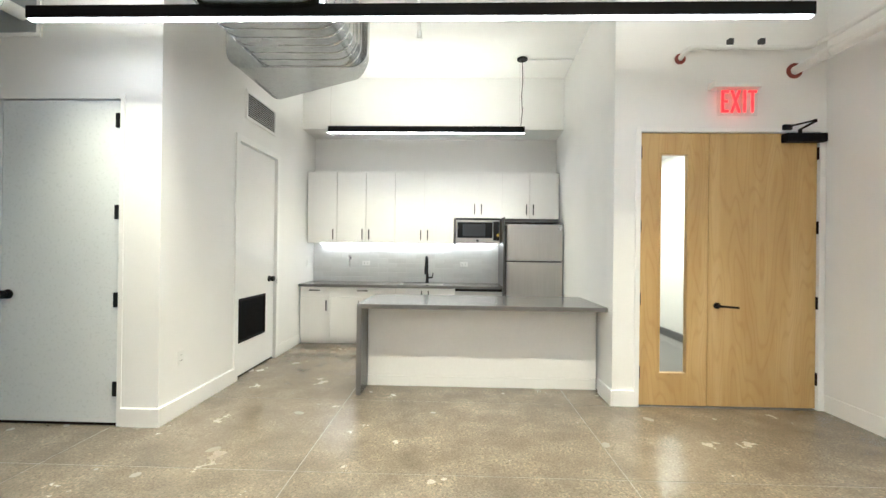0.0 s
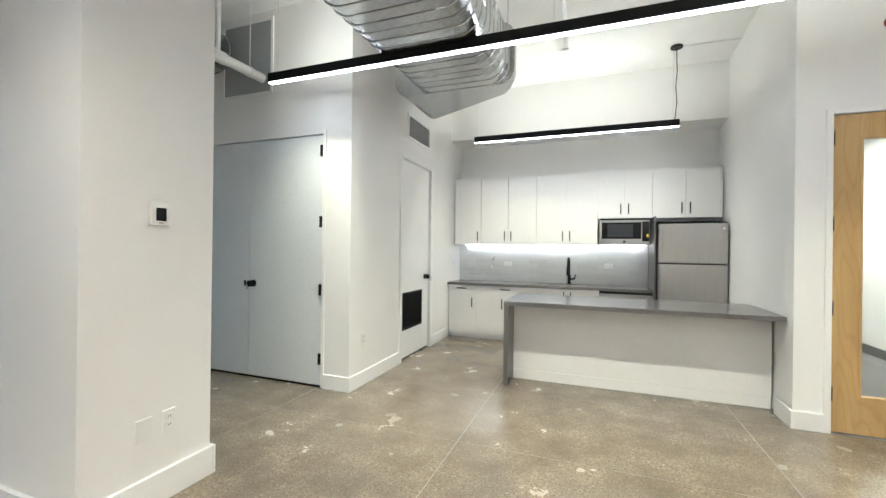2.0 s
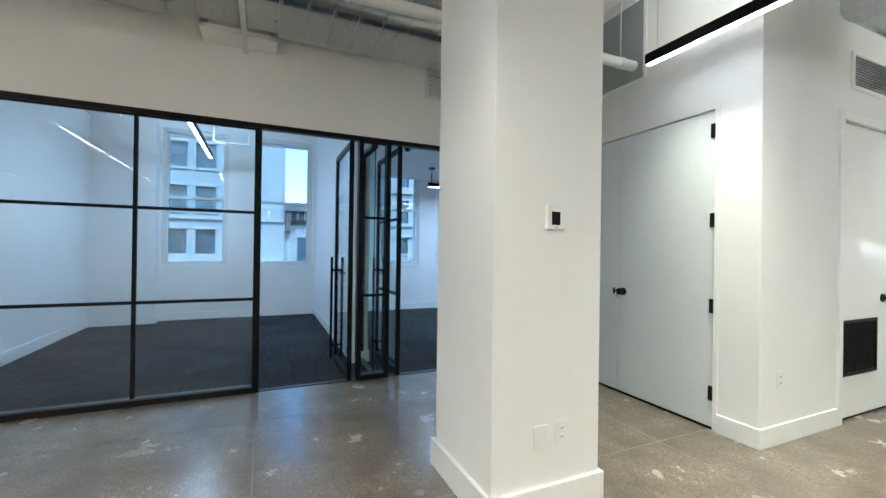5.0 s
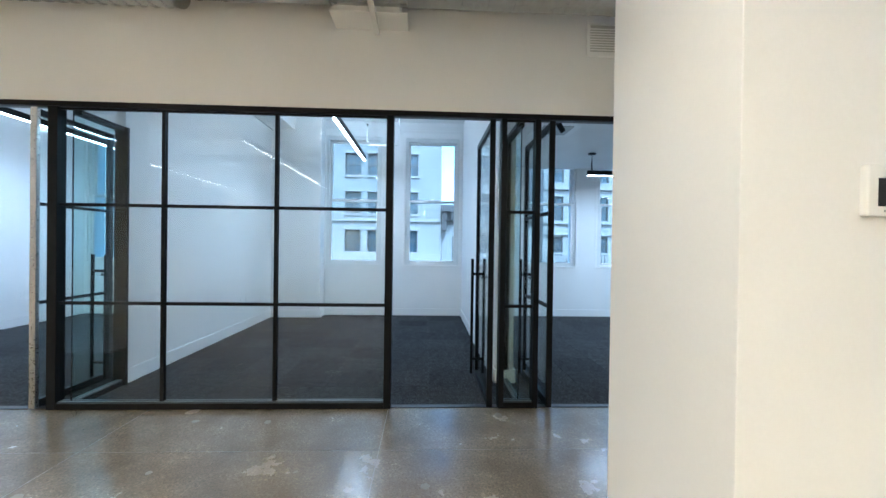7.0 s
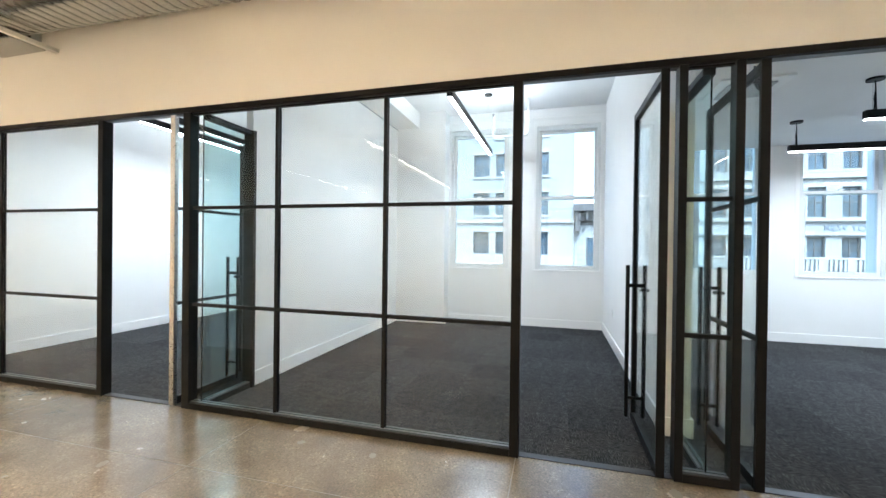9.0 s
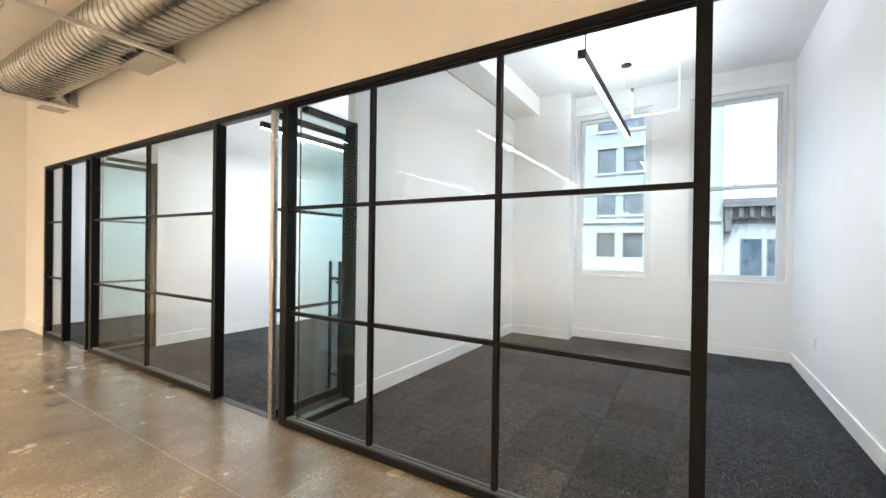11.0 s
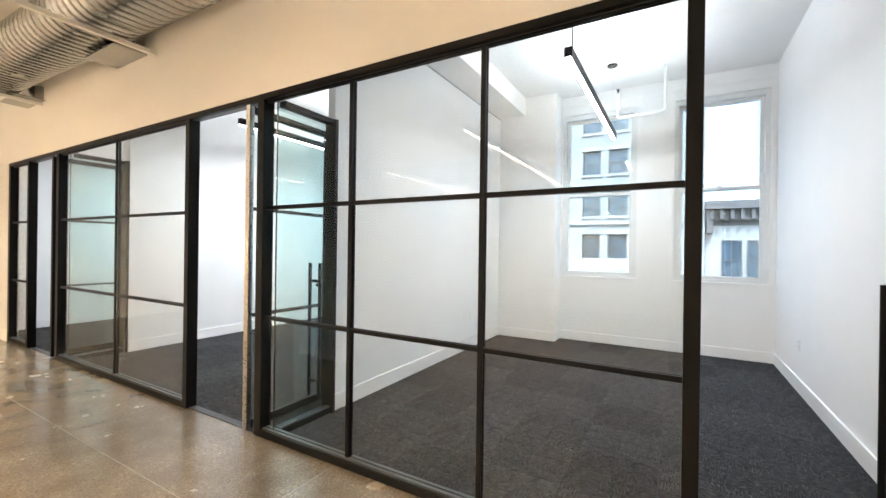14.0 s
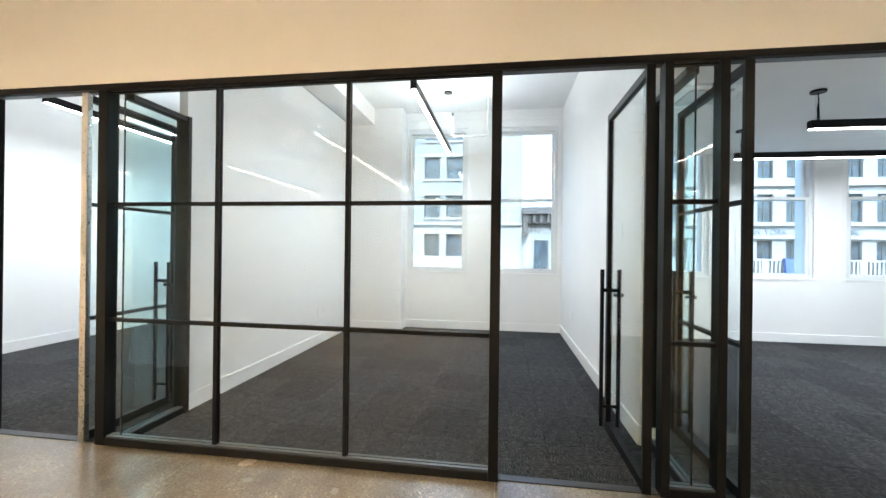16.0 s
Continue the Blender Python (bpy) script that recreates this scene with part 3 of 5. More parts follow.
def glass_door(hinge_y, width, rails, edge=None, grip=0.075):
    """A framed glass leaf, opened inwards to stand at right angles to the front."""
    d = thing("glass_door", (GX, hinge_y, 0), "black framed glass door standing open, long pull handles", "door", "office doors")
    x0, x1, t = GX + 0.034, GX + 0.034 - width, 0.019
    y = hinge_y
    top = 2.45
    part("hinge_stile", boxes((x0 - 0.028, y - t, 0.012, x0, y + t, top), bevel=0.003), edge or BLACK, d)
    part("lock_stile", boxes((x1, y - t, 0.012, x1 + 0.05, y + t, top), bevel=0.003), BLACK, d)
    part("top_rail", boxes((x1 + 0.05, y - t, top - 0.05, x0 - 0.028, y + t, top), bevel=0.003), BLACK, d)
    part("bottom_rail", boxes((x1 + 0.05, y - t, 0.012, x0 - 0.028, y + t, 0.075), bevel=0.003), BLACK, d)
    part("pane", boxes((x1 + 0.05, y - 0.005, 0.075, x0 - 0.028, y + 0.005, top - 0.05)), DOORGLASS, d)
    for z in rails:
        part("rail", boxes((x1 + 0.05, y - 0.016, z - 0.013, x0 - 0.028, y - 0.0055, z + 0.013), (x1 + 0.05, y + 0.0055, z - 0.013, x0 - 0.028, y + 0.016, z + 0.013), bevel=0.002), BLACK, d)
    part("edge_plate", boxes((x0, y - 0.024, 0.012, x0 + 0.012, y + 0.024, 2.455)), edge or BLACK, d, "bare aluminium pivot edge" if edge else "")
    xh = x1 + grip
    for s in (-1, 1):
        h = part("pull_handle", rods(((xh, y + s * 0.062, 0.05), (xh, y + s * 0.062, 1.25), 0.0155), seg=16), BLACK, d, smooth=True)
        part("standoff", rods(((xh, y + s * 0.0055, 1.09), (xh, y + s * 0.062, 1.09), 0.015), ((xh, y + s * 0.0055, 0.20), (xh, y + s * 0.062, 0.20), 0.013), seg=12), BLACK, h)
    part("lock_cylinder", rods(((xh, y + 0.022, 1.055), (xh, y + 0.095, 1.055), 0.014), seg=12), BLACK, d)
    return d


glass_door(-6.81, 0.80, (1.677, 0.868))
glass_door(-3.022, 0.81, (1.677, 0.868), ALU, 0.15)
glass_door(0.703, 0.88, ())
glass_door(1.214, 0.88, (1.677, 0.868))


# ---------------------------------------------------------------- linear lights
WARM = (1.0, 0.79, 0.46)
AMBER = (1.0, 0.73, 0.42)
DAYLIKE = (0.82, 0.94, 1.0)


def linear_light(at, length, along, watts, ends, color=WARM, ceiling=TOP, w=0.062, h=0.078, group="linear pendants", up=0.0, spread=130):
    """A black linear pendant with a white diffuser; at is the middle of its underside. ends: where cables hang, from the middle."""
    x, y, z = at
    p = thing("linear_pendant_light", at, "long black linear pendant lamp with glowing white diffuser", "lamp", group)

    def span(a, b, u0, u1, z0, z1):
        return (x + a, y + u0, z0, x + b, y + u1, z1) if along == "x" else (x + u0, y + a, z0, x + u1, y + b, z1)

    l = length / 2
    for u in (-w / 2, w / 2 - 0.012):
        part("side_profile", boxes(span(-l, l, u, u + 0.012, z, z + h)), BLACK, p)
    part("top_profile", boxes(span(-l, l, -w / 2 + 0.012, w / 2 - 0.012, z + h - 0.01, z + h)), BLACK, p)
    for s in (-1, 1):
        part("end_cap", boxes(span(s * l, s * (l + 0.006), -w / 2, w / 2, z, z + h), bevel=0.002), BLACK, p)
    part("diffuser", boxes(span(-l, l, -w / 2 + 0.012, w / 2 - 0.012, z - 0.006, z + 0.012)), COOLLED if color == DAYLIKE else LED, p, "glowing white diffuser")
    for e, kind in ends:
        cx, cy = (x + e, y) if along == "x" else (x, y + e)
        if kind != "wire":
            part("canopy", rods(((cx, cy, ceiling - 0.02), (cx, cy, ceiling), 0.065), seg=24), BLACK, p)
        if kind == "power":
            part("cable", tube([(cx, cy, ceiling - 0.02), (cx + 0.008, cy + 0.006, ceiling - 0.3), (cx - 0.006, cy - 0.004, (ceiling + z) / 2), (cx + 0.007, cy, z + h + 0.2), (cx - 0.012, cy, z + h)], 0.005, 8), BLACK, p, smooth=True)
        part("suspension_wire", rods(((cx - 0.03, cy, z + h), (cx - 0.03, cy, ceiling), 0.0015), seg=6), ALU, p)
    lamp("pendant_lamp", (x, y, z - 0.008), (length, w - 0.03), watts, color, long=along, spread=spread)
    if not up:
        return p
    # Upward light: inferred over the kitchen, elsewhere added to brighten the ceiling.
    part("uplight_fill_lens", boxes(span(-l + 0.05, l - 0.05, -w / 2 + 0.014, w / 2 - 0.014, z + h + 0.001, z + h + 0.004)), COOLLED if color == DAYLIKE else LED, p, "glowing upper lens, added ceiling fill on all but the kitchen pendant")
    lamp("pendant_uplamp_fill", (x, y, z + h + 0.006), (length - 0.1, w - 0.026), watts * up, color, long=along, up=True)
    return p


linear_light((-0.2, 5.25, 2.85), 2.5, "x", 10.5, [(-1.2, "wire"), (1.22, "power")], up=0.3, spread=110)
# From here on, up is added fill for the ceilings.
linear_light((-0.115, 2.66, 2.84), 5.02, "x", 22, [(-2.4, "wire"), (0.0, "wire"), (2.4, "power")], up=0.3, spread=92)
linear_light((0.35, 0.10, 2.84), 4.9, "x", 15, [(-2.4, "wire"), (2.4, "power")], AMBER, up=0.2)
for lx, ly in ((0.35, -2.47), (0.95, -5.05), (0.35, -7.60)):
    linear_light((lx, ly, 2.84), 4.9, "x", 39, [(-2.4, "wire"), (2.4, "power")], AMBER, up=0.15)
linear_light((-7.12, -0.97, 2.90), 2.66, "x", 6.5, [(-1.09, "canopy"), (1.2, "power")], DAYLIKE, group="office pendants", up=1.0, spread=178)
linear_light((-6.95, -4.85, 2.87), 2.66, "x", 12, [(-1.1, "power"), (1.2, "wire")], DAYLIKE, group="office pendants", up=0.35, spread=178)
linear_light((-6.95, -7.9, 2.87), 2.0, "x", 9.5, [(-0.9, "power"), (0.9, "wire")], DAYLIKE, group="office pendants", up=0.35, spread=178)
for lx, ly in ((-6.45, 4.07), (-7.78, 4.10)):
    linear_light((lx, ly, 2.60), 2.5, "y", 8.5, [(-1.18, "power"), (1.18, "wire")], DAYLIKE, ceiling=2.97, group="office pendants", spread=178)
hl = thing("ceiling_light", (2.8, 6.4, 2.88), "flat square hall ceiling lamp, lit", "lamp")
part("frame", boxes((2.48, 6.08, 2.88, 3.12, 6.72, 2.9), bevel=0.003), PLASTIC, hl)
part("diffuser", boxes((2.5, 6.1, 2.872, 3.1, 6.7, 2.88)), LED, hl)
lamp("hall_lamp", (2.8, 6.4, 2.868), (0.58, 0.58), 18, WARM)


# ---------------------------------------------------------------- ducts and pipes
def oval(xc, zc, w, h, n=14):
    r = h / 2
    pts = [(xc + w / 2 - r + r * math.cos(a), zc + r * math.sin(a)) for a in (math.pi * (k / n - 0.5) for k in range(n + 1))]
    return pts + [(xc - w / 2 + r + r * math.cos(a), zc + r * math.sin(a)) for a in (math.pi * (k / n + 0.5) for k in range(n + 1))]


def oval_duct(bm, xc, zc, stations):
    """A flat-oval duct along y; stations of (y, width, height)."""
    rings = [[bm.verts.new((x, y, z)) for x, z in oval(xc, zc, w, h)] for y, w, h in stations]
    for a, b in zip(rings, rings[1:]):
        for k in range(len(a)):
            bm.faces.new((a[k], a[(k + 1) % len(a)], b[(k + 1) % len(a)], b[k]))
    bm.faces.new(rings[0]), bm.faces.new(rings[-1])
    bmesh.ops.recalc_face_normals(bm, faces=bm.faces)
    return bm


def ribbed(y0, y1, w, h, step, lift=0.012, width=0.012):
    st, n = [], max(1, round(abs(y1 - y0) / step))
    s = (y1 - y0) / n
    q = width if s > 0 else -width
    for k in range(n):
        y = y0 + k * s
        st += [(y, w, h), (y + s - 2 * q, w, h), (y + s - 1.4 * q, w + 2 * lift, h + 2 * lift), (y + s - 0.6 * q, w + 2 * lift, h + 2 * lift), (y + s - 0.001, w, h)]
    return st


def box_duct(xc, zc, r, stations):
    """A rounded rectangular duct along y; stations of (y, width, height)."""
    bm = bmesh.new()
    rings = []
    for y, w, h in stations:
        ring = []
        for sx, sz, a0 in ((1, -1, -90), (1, 1, 0), (-1, 1, 90), (-1, -1, 180)):
            for k in range(7):
                a = radians(a0 + 15 * k)
                ring.append(bm.verts.new((xc + sx * (w / 2 - r) + r * math.cos(a), y, zc + sz * (h / 2 - r) + r * math.sin(a))))
        rings.append(ring)
    for a, b in zip(rings, rings[1:]):
        for k in range(len(a)):
            bm.faces.new((a[k], a[(k + 1) % len(a)], b[(k + 1) % len(a)], b[k]))
    bm.faces.new(rings[0]), bm.faces.new(rings[-1])
    bmesh.ops.recalc_face_normals(bm, faces=bm.faces)
    return bm


kd = thing("air_duct", (-1.1, 3.0, 3.17), "shiny ribbed galvanised rounded air duct with angled end", "duct")
part("duct_body", box_duct(-1.085, 3.17, 0.17, ribbed(-1.5, 3.46, 0.93, 0.56, 0.115, 0.006, 0.006)), DUCT, kd, smooth=True)
bm = box_duct(-1.17, 3.17, 0.14, [(3.462, 1.20, 0.565), (3.60, 1.20, 0.565), (3.90, 1.20, 0.565), (4.20, 1.20, 0.565), (4.24, 1.14, 0.50)])
for v in bm.verts:
    if v.co.y > 3.5:
        v.co.y -= max(0.0, v.co.x + 1.16) * 1.12 * (v.co.y - 3.46) / 0.76
part("end_section", bm, DUCT, kd, smooth=True)
part("flange", box_duct(-1.17, 3.17, 0.145, [(3.456, 1.21, 0.575), (3.468, 1.21, 0.575)]), DUCT, kd, smooth=True)
part("label", boxes((-0.622, 2.30, 3.10, -0.612, 2.60, 3.34), bevel=0.003), PLASTIC, kd, "white paper label")
for x, y in ((-1.57, 1.2), (-0.60, 1.2), (-1.57, 3.30), (-0.60, 3.30)):
    part("hanger", rods(((x, y, 3.0), (x, y, TOP), 0.004), seg=6), ALU, kd)

cd = thing("air_duct", (-4.0, -2.5, 3.4), "long spiral galvanised flat-oval duct along the corridor", "duct")
part("duct_body", oval_duct(bmesh.new(), -3.93, 3.42, ribbed(-1.8, 3.0, 0.90, 0.42, 0.20, 0.006)), DUCT, cd, smooth=True)
bm = oval_duct(bmesh.new(), -4.07, 3.42, ribbed(-7.4, -1.8, 0.60, 0.40, 0.10, 0.010))
for v in bm.verts:
    v.co.x -= 0.024 * (v.co.y + 7.4)
part("duct_body", bm, DUCT, cd, smooth=True)
part("end_cap", oval_duct(bmesh.new(), -4.07, 3.42, [(-7.44, 0.64, 0.42), (-7.402, 0.64, 0.42)]), DUCT, cd, smooth=True)
for y in (-7.38, -4.85, -0.32):
    part("supply_box", boxes((GX + 0.042, y - 0.30, 3.17, -4.22, y + 0.30, 3.185), (GX + 0.042, y - 0.24, 3.185, -4.40 if y < -1 else -4.23, y + 0.24, 3.36), bevel=0.004), DUCT if y < -1 else WALL, cd)
for y in (-7.2, -4.40, -0.28):
    part("support_strut", boxes((GX + 0.042, y - 0.02, 3.13, -3.16, y + 0.02, 3.165)), PIPEPAINT, cd)
for y in (-7.2, -4.40, -0.28, 2.0):
    part("hanger", rods(((-3.5, y, 3.19 if y < 1 else 3.42), (-3.5, y, TOP), 0.005), seg=6), ALU, cd)


def wall_grille(x, y0, y1, z0, z1, face, name="wall_vent", label="white wall air vent with fine slats", slat=TRIM, back=MATTEBLACK, step=0.022, rim=TRIM):
    """A louvred grille on a wall at x that faces +x."""
    g = thing(name, (x, (y0 + y1) / 2, z0), label, "vent")
    f = 0.03
    part("frame", boxes((x, y0, z0, x + face, y0 + f, z1), (x, y1 - f, z0, x + face, y1, z1), (x, y0 + f, z0, x + face, y1 - f, z0 + f), (x, y0 + f, z1 - f, x + face, y1 - f, z1), bevel=0.003), rim, g)
    part("backing", boxes((x - 0.004, y0 + f, z0 + f, x + 0.002, y1 - f, z1 - f)), back, g)
    n = int((z1 - z0 - 2 * f) / step)
    for k in range(n):
        z = z0 + f + (k + 0.5) * step
        bm = boxes((x + 0.003, y0 + f, z - 0.0065, x + face * 0.8, y1 - f, z + 0.0045))
        for v in bm.verts:
            if v.co.x > x + 0.004:
                v.co.z -= 0.006
        part("slat", bm, slat, g)
    return g


GREYSLAT = plain("grey vent slat", (0.36, 0.36, 0.35), 0.4)
PALESLAT = plain("pale vent backing", (0.50, 0.49, 0.47), 0.6)
wall_grille(GX + 0.042, 1.49, 2.20, 3.01, 3.31, 0.02, back=PALESLAT)
wall_grille(KW, 4.246, 4.948, 2.71, 3.02, 0.02, slat=GREYSLAT)

# sprinkler main along the corridor
px, pz = -3.1, 3.10
sp = thing("sprinkler_pipe", (px, -2.5, pz), "white painted sprinkler pipe with tees and hangers", "pipe")
part("main", rods(((px, CW, pz), (-3.235, -4.62, pz), 0.046), seg=16), PIPEPAINT, sp, smooth=True)
part("reducer", rods(((-3.235, -4.58, pz), (-3.237, -4.76, pz), 0.058), seg=16), PIPEPAINT, sp, smooth=True)
part("branch", rods(((-3.236, -4.74, pz), (-3.14, -8.9, pz), 0.03), seg=16), PIPEPAINT, sp, smooth=True)
for y in (2.52, -0.6, -4.50, -7.9):
    qx = px + (0.0176 * (y - CW) if y > -4.6 else -0.135 - 0.023 * (y + 4.62))
    part("tee", rods(((qx, y - 0.07, pz), (qx, y + 0.07, pz), 0.056), seg=16), PIPEPAINT, sp, smooth=True)
    part("riser", rods(((qx, y, pz + 0.03), (qx, y, 3.66), 0.021), seg=12), PIPEPAINT, sp, smooth=True)
    part("sprinkler_head", rods(((qx, y, 3.66), (qx, y, 3.72), 0.012), ((qx, y, 3.72), (qx, y, 3.724), 0.025)), DARKSTEEL, sp)
for y in (2.88, 0.4, -2.3, -7.2):
    qx = px + (0.0176 * (y - CW) if y > -4.6 else -0.135 - 0.023 * (y + 4.62))
    part("hanger", rods(((qx, y, pz + 0.035), (qx, y, TOP), 0.005), seg=6), PIPEPAINT, sp)
    part("hanger_ring", rods(((qx, y - 0.012, pz), (qx, y + 0.012, pz), 0.053), seg=16), PIPEPAINT, sp, smooth=True)

# pipes over the entrance doors
p1 = thing("sprinkler_branch", (2.147, DW, 3.06), "white pipe leaving the wall through a red collar", "pipe", "entrance pipes")
part("pipe", tube(rounded([(2.147, DW - 0.002, 3.056), (2.147, DW - 0.12, 3.10), (3.17, DW - 0.12, 3.10), (3.17, 0.8, 3.12)], 0.07), 0.021, 12), PIPEPAINT, p1, smooth=True)
part("collar", rods(((2.147, DW - 0.012, 3.056), (2.147, DW - 0.001, 3.056), 0.046), seg=20), RED, p1, "rust-red collar")
for x in (2.50, 2.76):
    part("clip", boxes((x - 0.02, DW - 0.14, 3.12, x + 0.02, DW - 0.10, 3.17), bevel=0.004), DARKSTEEL, p1)
p2 = thing("sprinkler_branch", (3.127, DW, 2.95), "thick white pipe leaving the wall through a red collar", "pipe", "entrance pipes")
part("pipe", rods(((3.127, DW - 0.002, 2.951), (3.127, -3.0, 2.951), 0.036), seg=16), PIPEPAINT, p2, smooth=True)
part("coupling", rods(((3.127, 3.32, 2.951), (3.127, 3.40, 2.951), 0.045), seg=16), PIPEPAINT, p2, smooth=True)
part("collar", rods(((3.127, DW - 0.012, 2.951), (3.127, DW - 0.001, 2.951), 0.066), seg=20), RED, p2, "rust-red collar")

# upright pipe beside the far column
up = thing("standpipe", (-2.86, -4.02, 0), "worn grey painted steel standpipe beside a column", "pipe")
part("pipe", rods(((-2.86, -4.02, 0), (-2.86, -4.02, TOP), 0.05), seg=20), WORNPIPE, up, smooth=True)
for z in (0.0, 1.4, 2.75):
    part("coupling", rods(((-2.86, -4.02, z + 0.001), (-2.86, -4.02, z + 0.11), 0.058), seg=20), WORNPIPE, up, smooth=True)

chips = random.Random(11)
for k in range(16):
    a, z, h = chips.uniform(0, 6.28), chips.uniform(0.02, 0.34) ** 1.3 + 0.005, chips.uniform(0.006, 0.02)
    bm = boxes((0.049, -h * 0.5, z, 0.0506 if z > 0.115 else 0.0586, h * 0.5, z + h), bevel=0.0004, seg=1)
    bmesh.ops.rotate(bm, verts=bm.verts, cent=(0, 0, 0), matrix=Matrix.Rotation(a, 3, "Z"))
    bmesh.ops.translate(bm, verts=bm.verts, vec=(-2.86, -4.02, 0))
    part("paint_chip", bm, GREYPANEL, up, "bare dark metal where paint has flaked")

# kitchen ceiling conduit and sprinkler drop
cn = thing("ceiling_conduit", (1.4, 5.25, TOP - 0.012), "thin white conduit on the kitchen ceiling", "conduit")
part("conduit", rods(((1.09, 5.25, TOP - 0.012), (1.69, 5.25, TOP - 0.012), 0.009), seg=10), PIPEPAINT, cn, smooth=True)
sd = thing("sprinkler_drop", (-0.114, 3.3, 3.04), "white sprinkler drop with a small head", "sprinkler")
part("pipe", rods(((-0.114, 3.3, 3.09), (-0.14, 3.3, TOP), 0.014), seg=12), PIPEPAINT, sd, smooth=True)
part("head", rods(((-0.112, 3.3, 3.045), (-0.114, 3.3, 3.10), 0.02), ((-0.112, 3.3, 3.035), (-0.112, 3.3, 3.04), 0.028), seg=16), PIPEPAINT, sd)
# office sprinkler
os_ = thing("sprinkler_branch", (-8.5, -0.65, 3.3), "white office sprinkler pipe with upturned head", "pipe")
part("pipe", tube(rounded([(-8.5, -0.37, TOP), (-8.5, -0.37, 3.20), (-8.5, -0.93, 3.20), (-8.5, -0.93, 3.52)], 0.05), 0.018, 12), PIPEPAINT, os_, smooth=True)
part("head", rods(((-8.5, -0.93, 3.52), (-8.5, -0.93, 3.57), 0.012), ((-8.5, -0.93, 3.57), (-8.5, -0.93, 3.575), 0.026)), DARKSTEEL, os_)


# ---------------------------------------------------------------- kitchen
def bar_handle(parent, x, y, z, length, upright, r=0.008):
    """A slim black bar handle that stands off a front facing -y."""
    d = Vector((0, 0, length / 2)) if upright else Vector((length / 2, 0, 0))
    c = Vector((x, y - 0.03, z))
    e = d * 0.82
    return part("handle", rods((c - d, c + d, r), (c - e, c - e + Vector((0, 0.03, 0)), 0.0045), (c + e, c + e + Vector((0, 0.03, 0)), 0.0045), seg=10), BLACK, parent, "slim black bar handle")


def front_panel(name, parent, x0, x1, y, z0, z1, material=LACQUER):
    return part(name, boxes((x0 + 0.002, y, z0 + 0.002, x1 - 0.002, y + 0.019, z1 - 0.002), bevel=0.0015), material, parent)


def upper(x0, x1, z0, z1, doors, sides):
    c = thing("wall_cabinet", ((x0 + x1) / 2, 6.2, z0), "glossy white handleless-edge wall cabinet with black bar pulls", "cabinet", "wall cabinets")
    part("body", boxes((x0, 6.05, z0, x1, KB - 0.001, z1)), LACQUER, c)
    n = len(sides)
    for k, s in enumerate(sides):
        a, b = (x0 + (x1 - x0) * j / n for j in (k, k + 1))
        d = front_panel("door", c, a, b, 6.03, z0, z1)
        bar_handle(d, b - 0.05 if s > 0 else a + 0.05, 6.03, z0 + 0.13, 0.15, True)
    return c


upper(-2.0, -1.562, 1.44, 2.495, 1, (1,))
upper(-1.562, -0.697, 1.44, 2.495, 2, (1, -1))
upper(-0.697, 0.17, 1.44, 2.495, 2, (1, -1))
upper(0.17, 0.872, 1.825, 2.495, 2, (1, -1))
upper(0.872, 1.676, 1.825, 2.495, 2, (1, -1))
solid("filler_panel", boxes((1.6765, 6.035, 1.825, 1.70, 6.07, 2.495)), LACQUER, "narrow glossy white filler strip beside cabinet", "panel", "thing")
fp = thing("fridge_side_panel", (0.874, 6.05, 0), "tall dark grey panel beside the fridge", "panel")
part("panel", boxes((0.864, 5.72, 0.002, 0.884, KB - 0.001, 1.8235), bevel=0.001), GREYLAM, fp)
part("top_rail", boxes((0.884, 6.05, 1.775, 1.70, KB - 0.001, 1.8235)), GREYLAM, fp)


def base(x0, x1):
    c = thing("base_cabinet", ((x0 + x1) / 2, 6.05, 0), "glossy white base cabinet with black bar pulls", "cabinet", "base cabinets")
    part("body", boxes((x0, 5.80, 0.075, x1, KB - 0.001, 0.812)), LACQUER, c)
    part("toe_kick", boxes((x0, 5.83, 0.002, x1, 5.85, 0.075)), LACQUER, c)
    return c


b1 = base(-2.0, -1.572)
d = front_panel("drawer", b1, -2.0, -1.572, 5.78, 0.665, 0.812)
bar_handle(d, -1.786, 5.78, 0.765, 0.15, False)
d = front_panel("door", b1, -2.0, -1.572, 5.78, 0.075, 0.665)
bar_handle(d, -1.62, 5.78, 0.55, 0.15, True)
b2 = base(-1.572, -0.64)
d = front_panel("drawer", b2, -1.572, -0.64, 5.78, 0.665, 0.812)
bar_handle(d, -1.106, 5.78, 0.765, 0.15, False)
for a, b, h in ((-1.572, -1.106, -1.155), (-1.106, -0.64, -1.057)):
    d = front_panel("door", b2, a, b, 5.78, 0.075, 0.665)
    bar_handle(d, h, 5.78, 0.55, 0.15, True)
b3 = base(-0.64, 0.195)
for a, b, h in ((-0.64, -0.222, -0.27), (-0.222, 0.195, -0.175)):
    d = front_panel("door", b3, a, b, 5.78, 0.075, 0.812)
    bar_handle(d, h, 5.78, 0.70, 0.15, True)

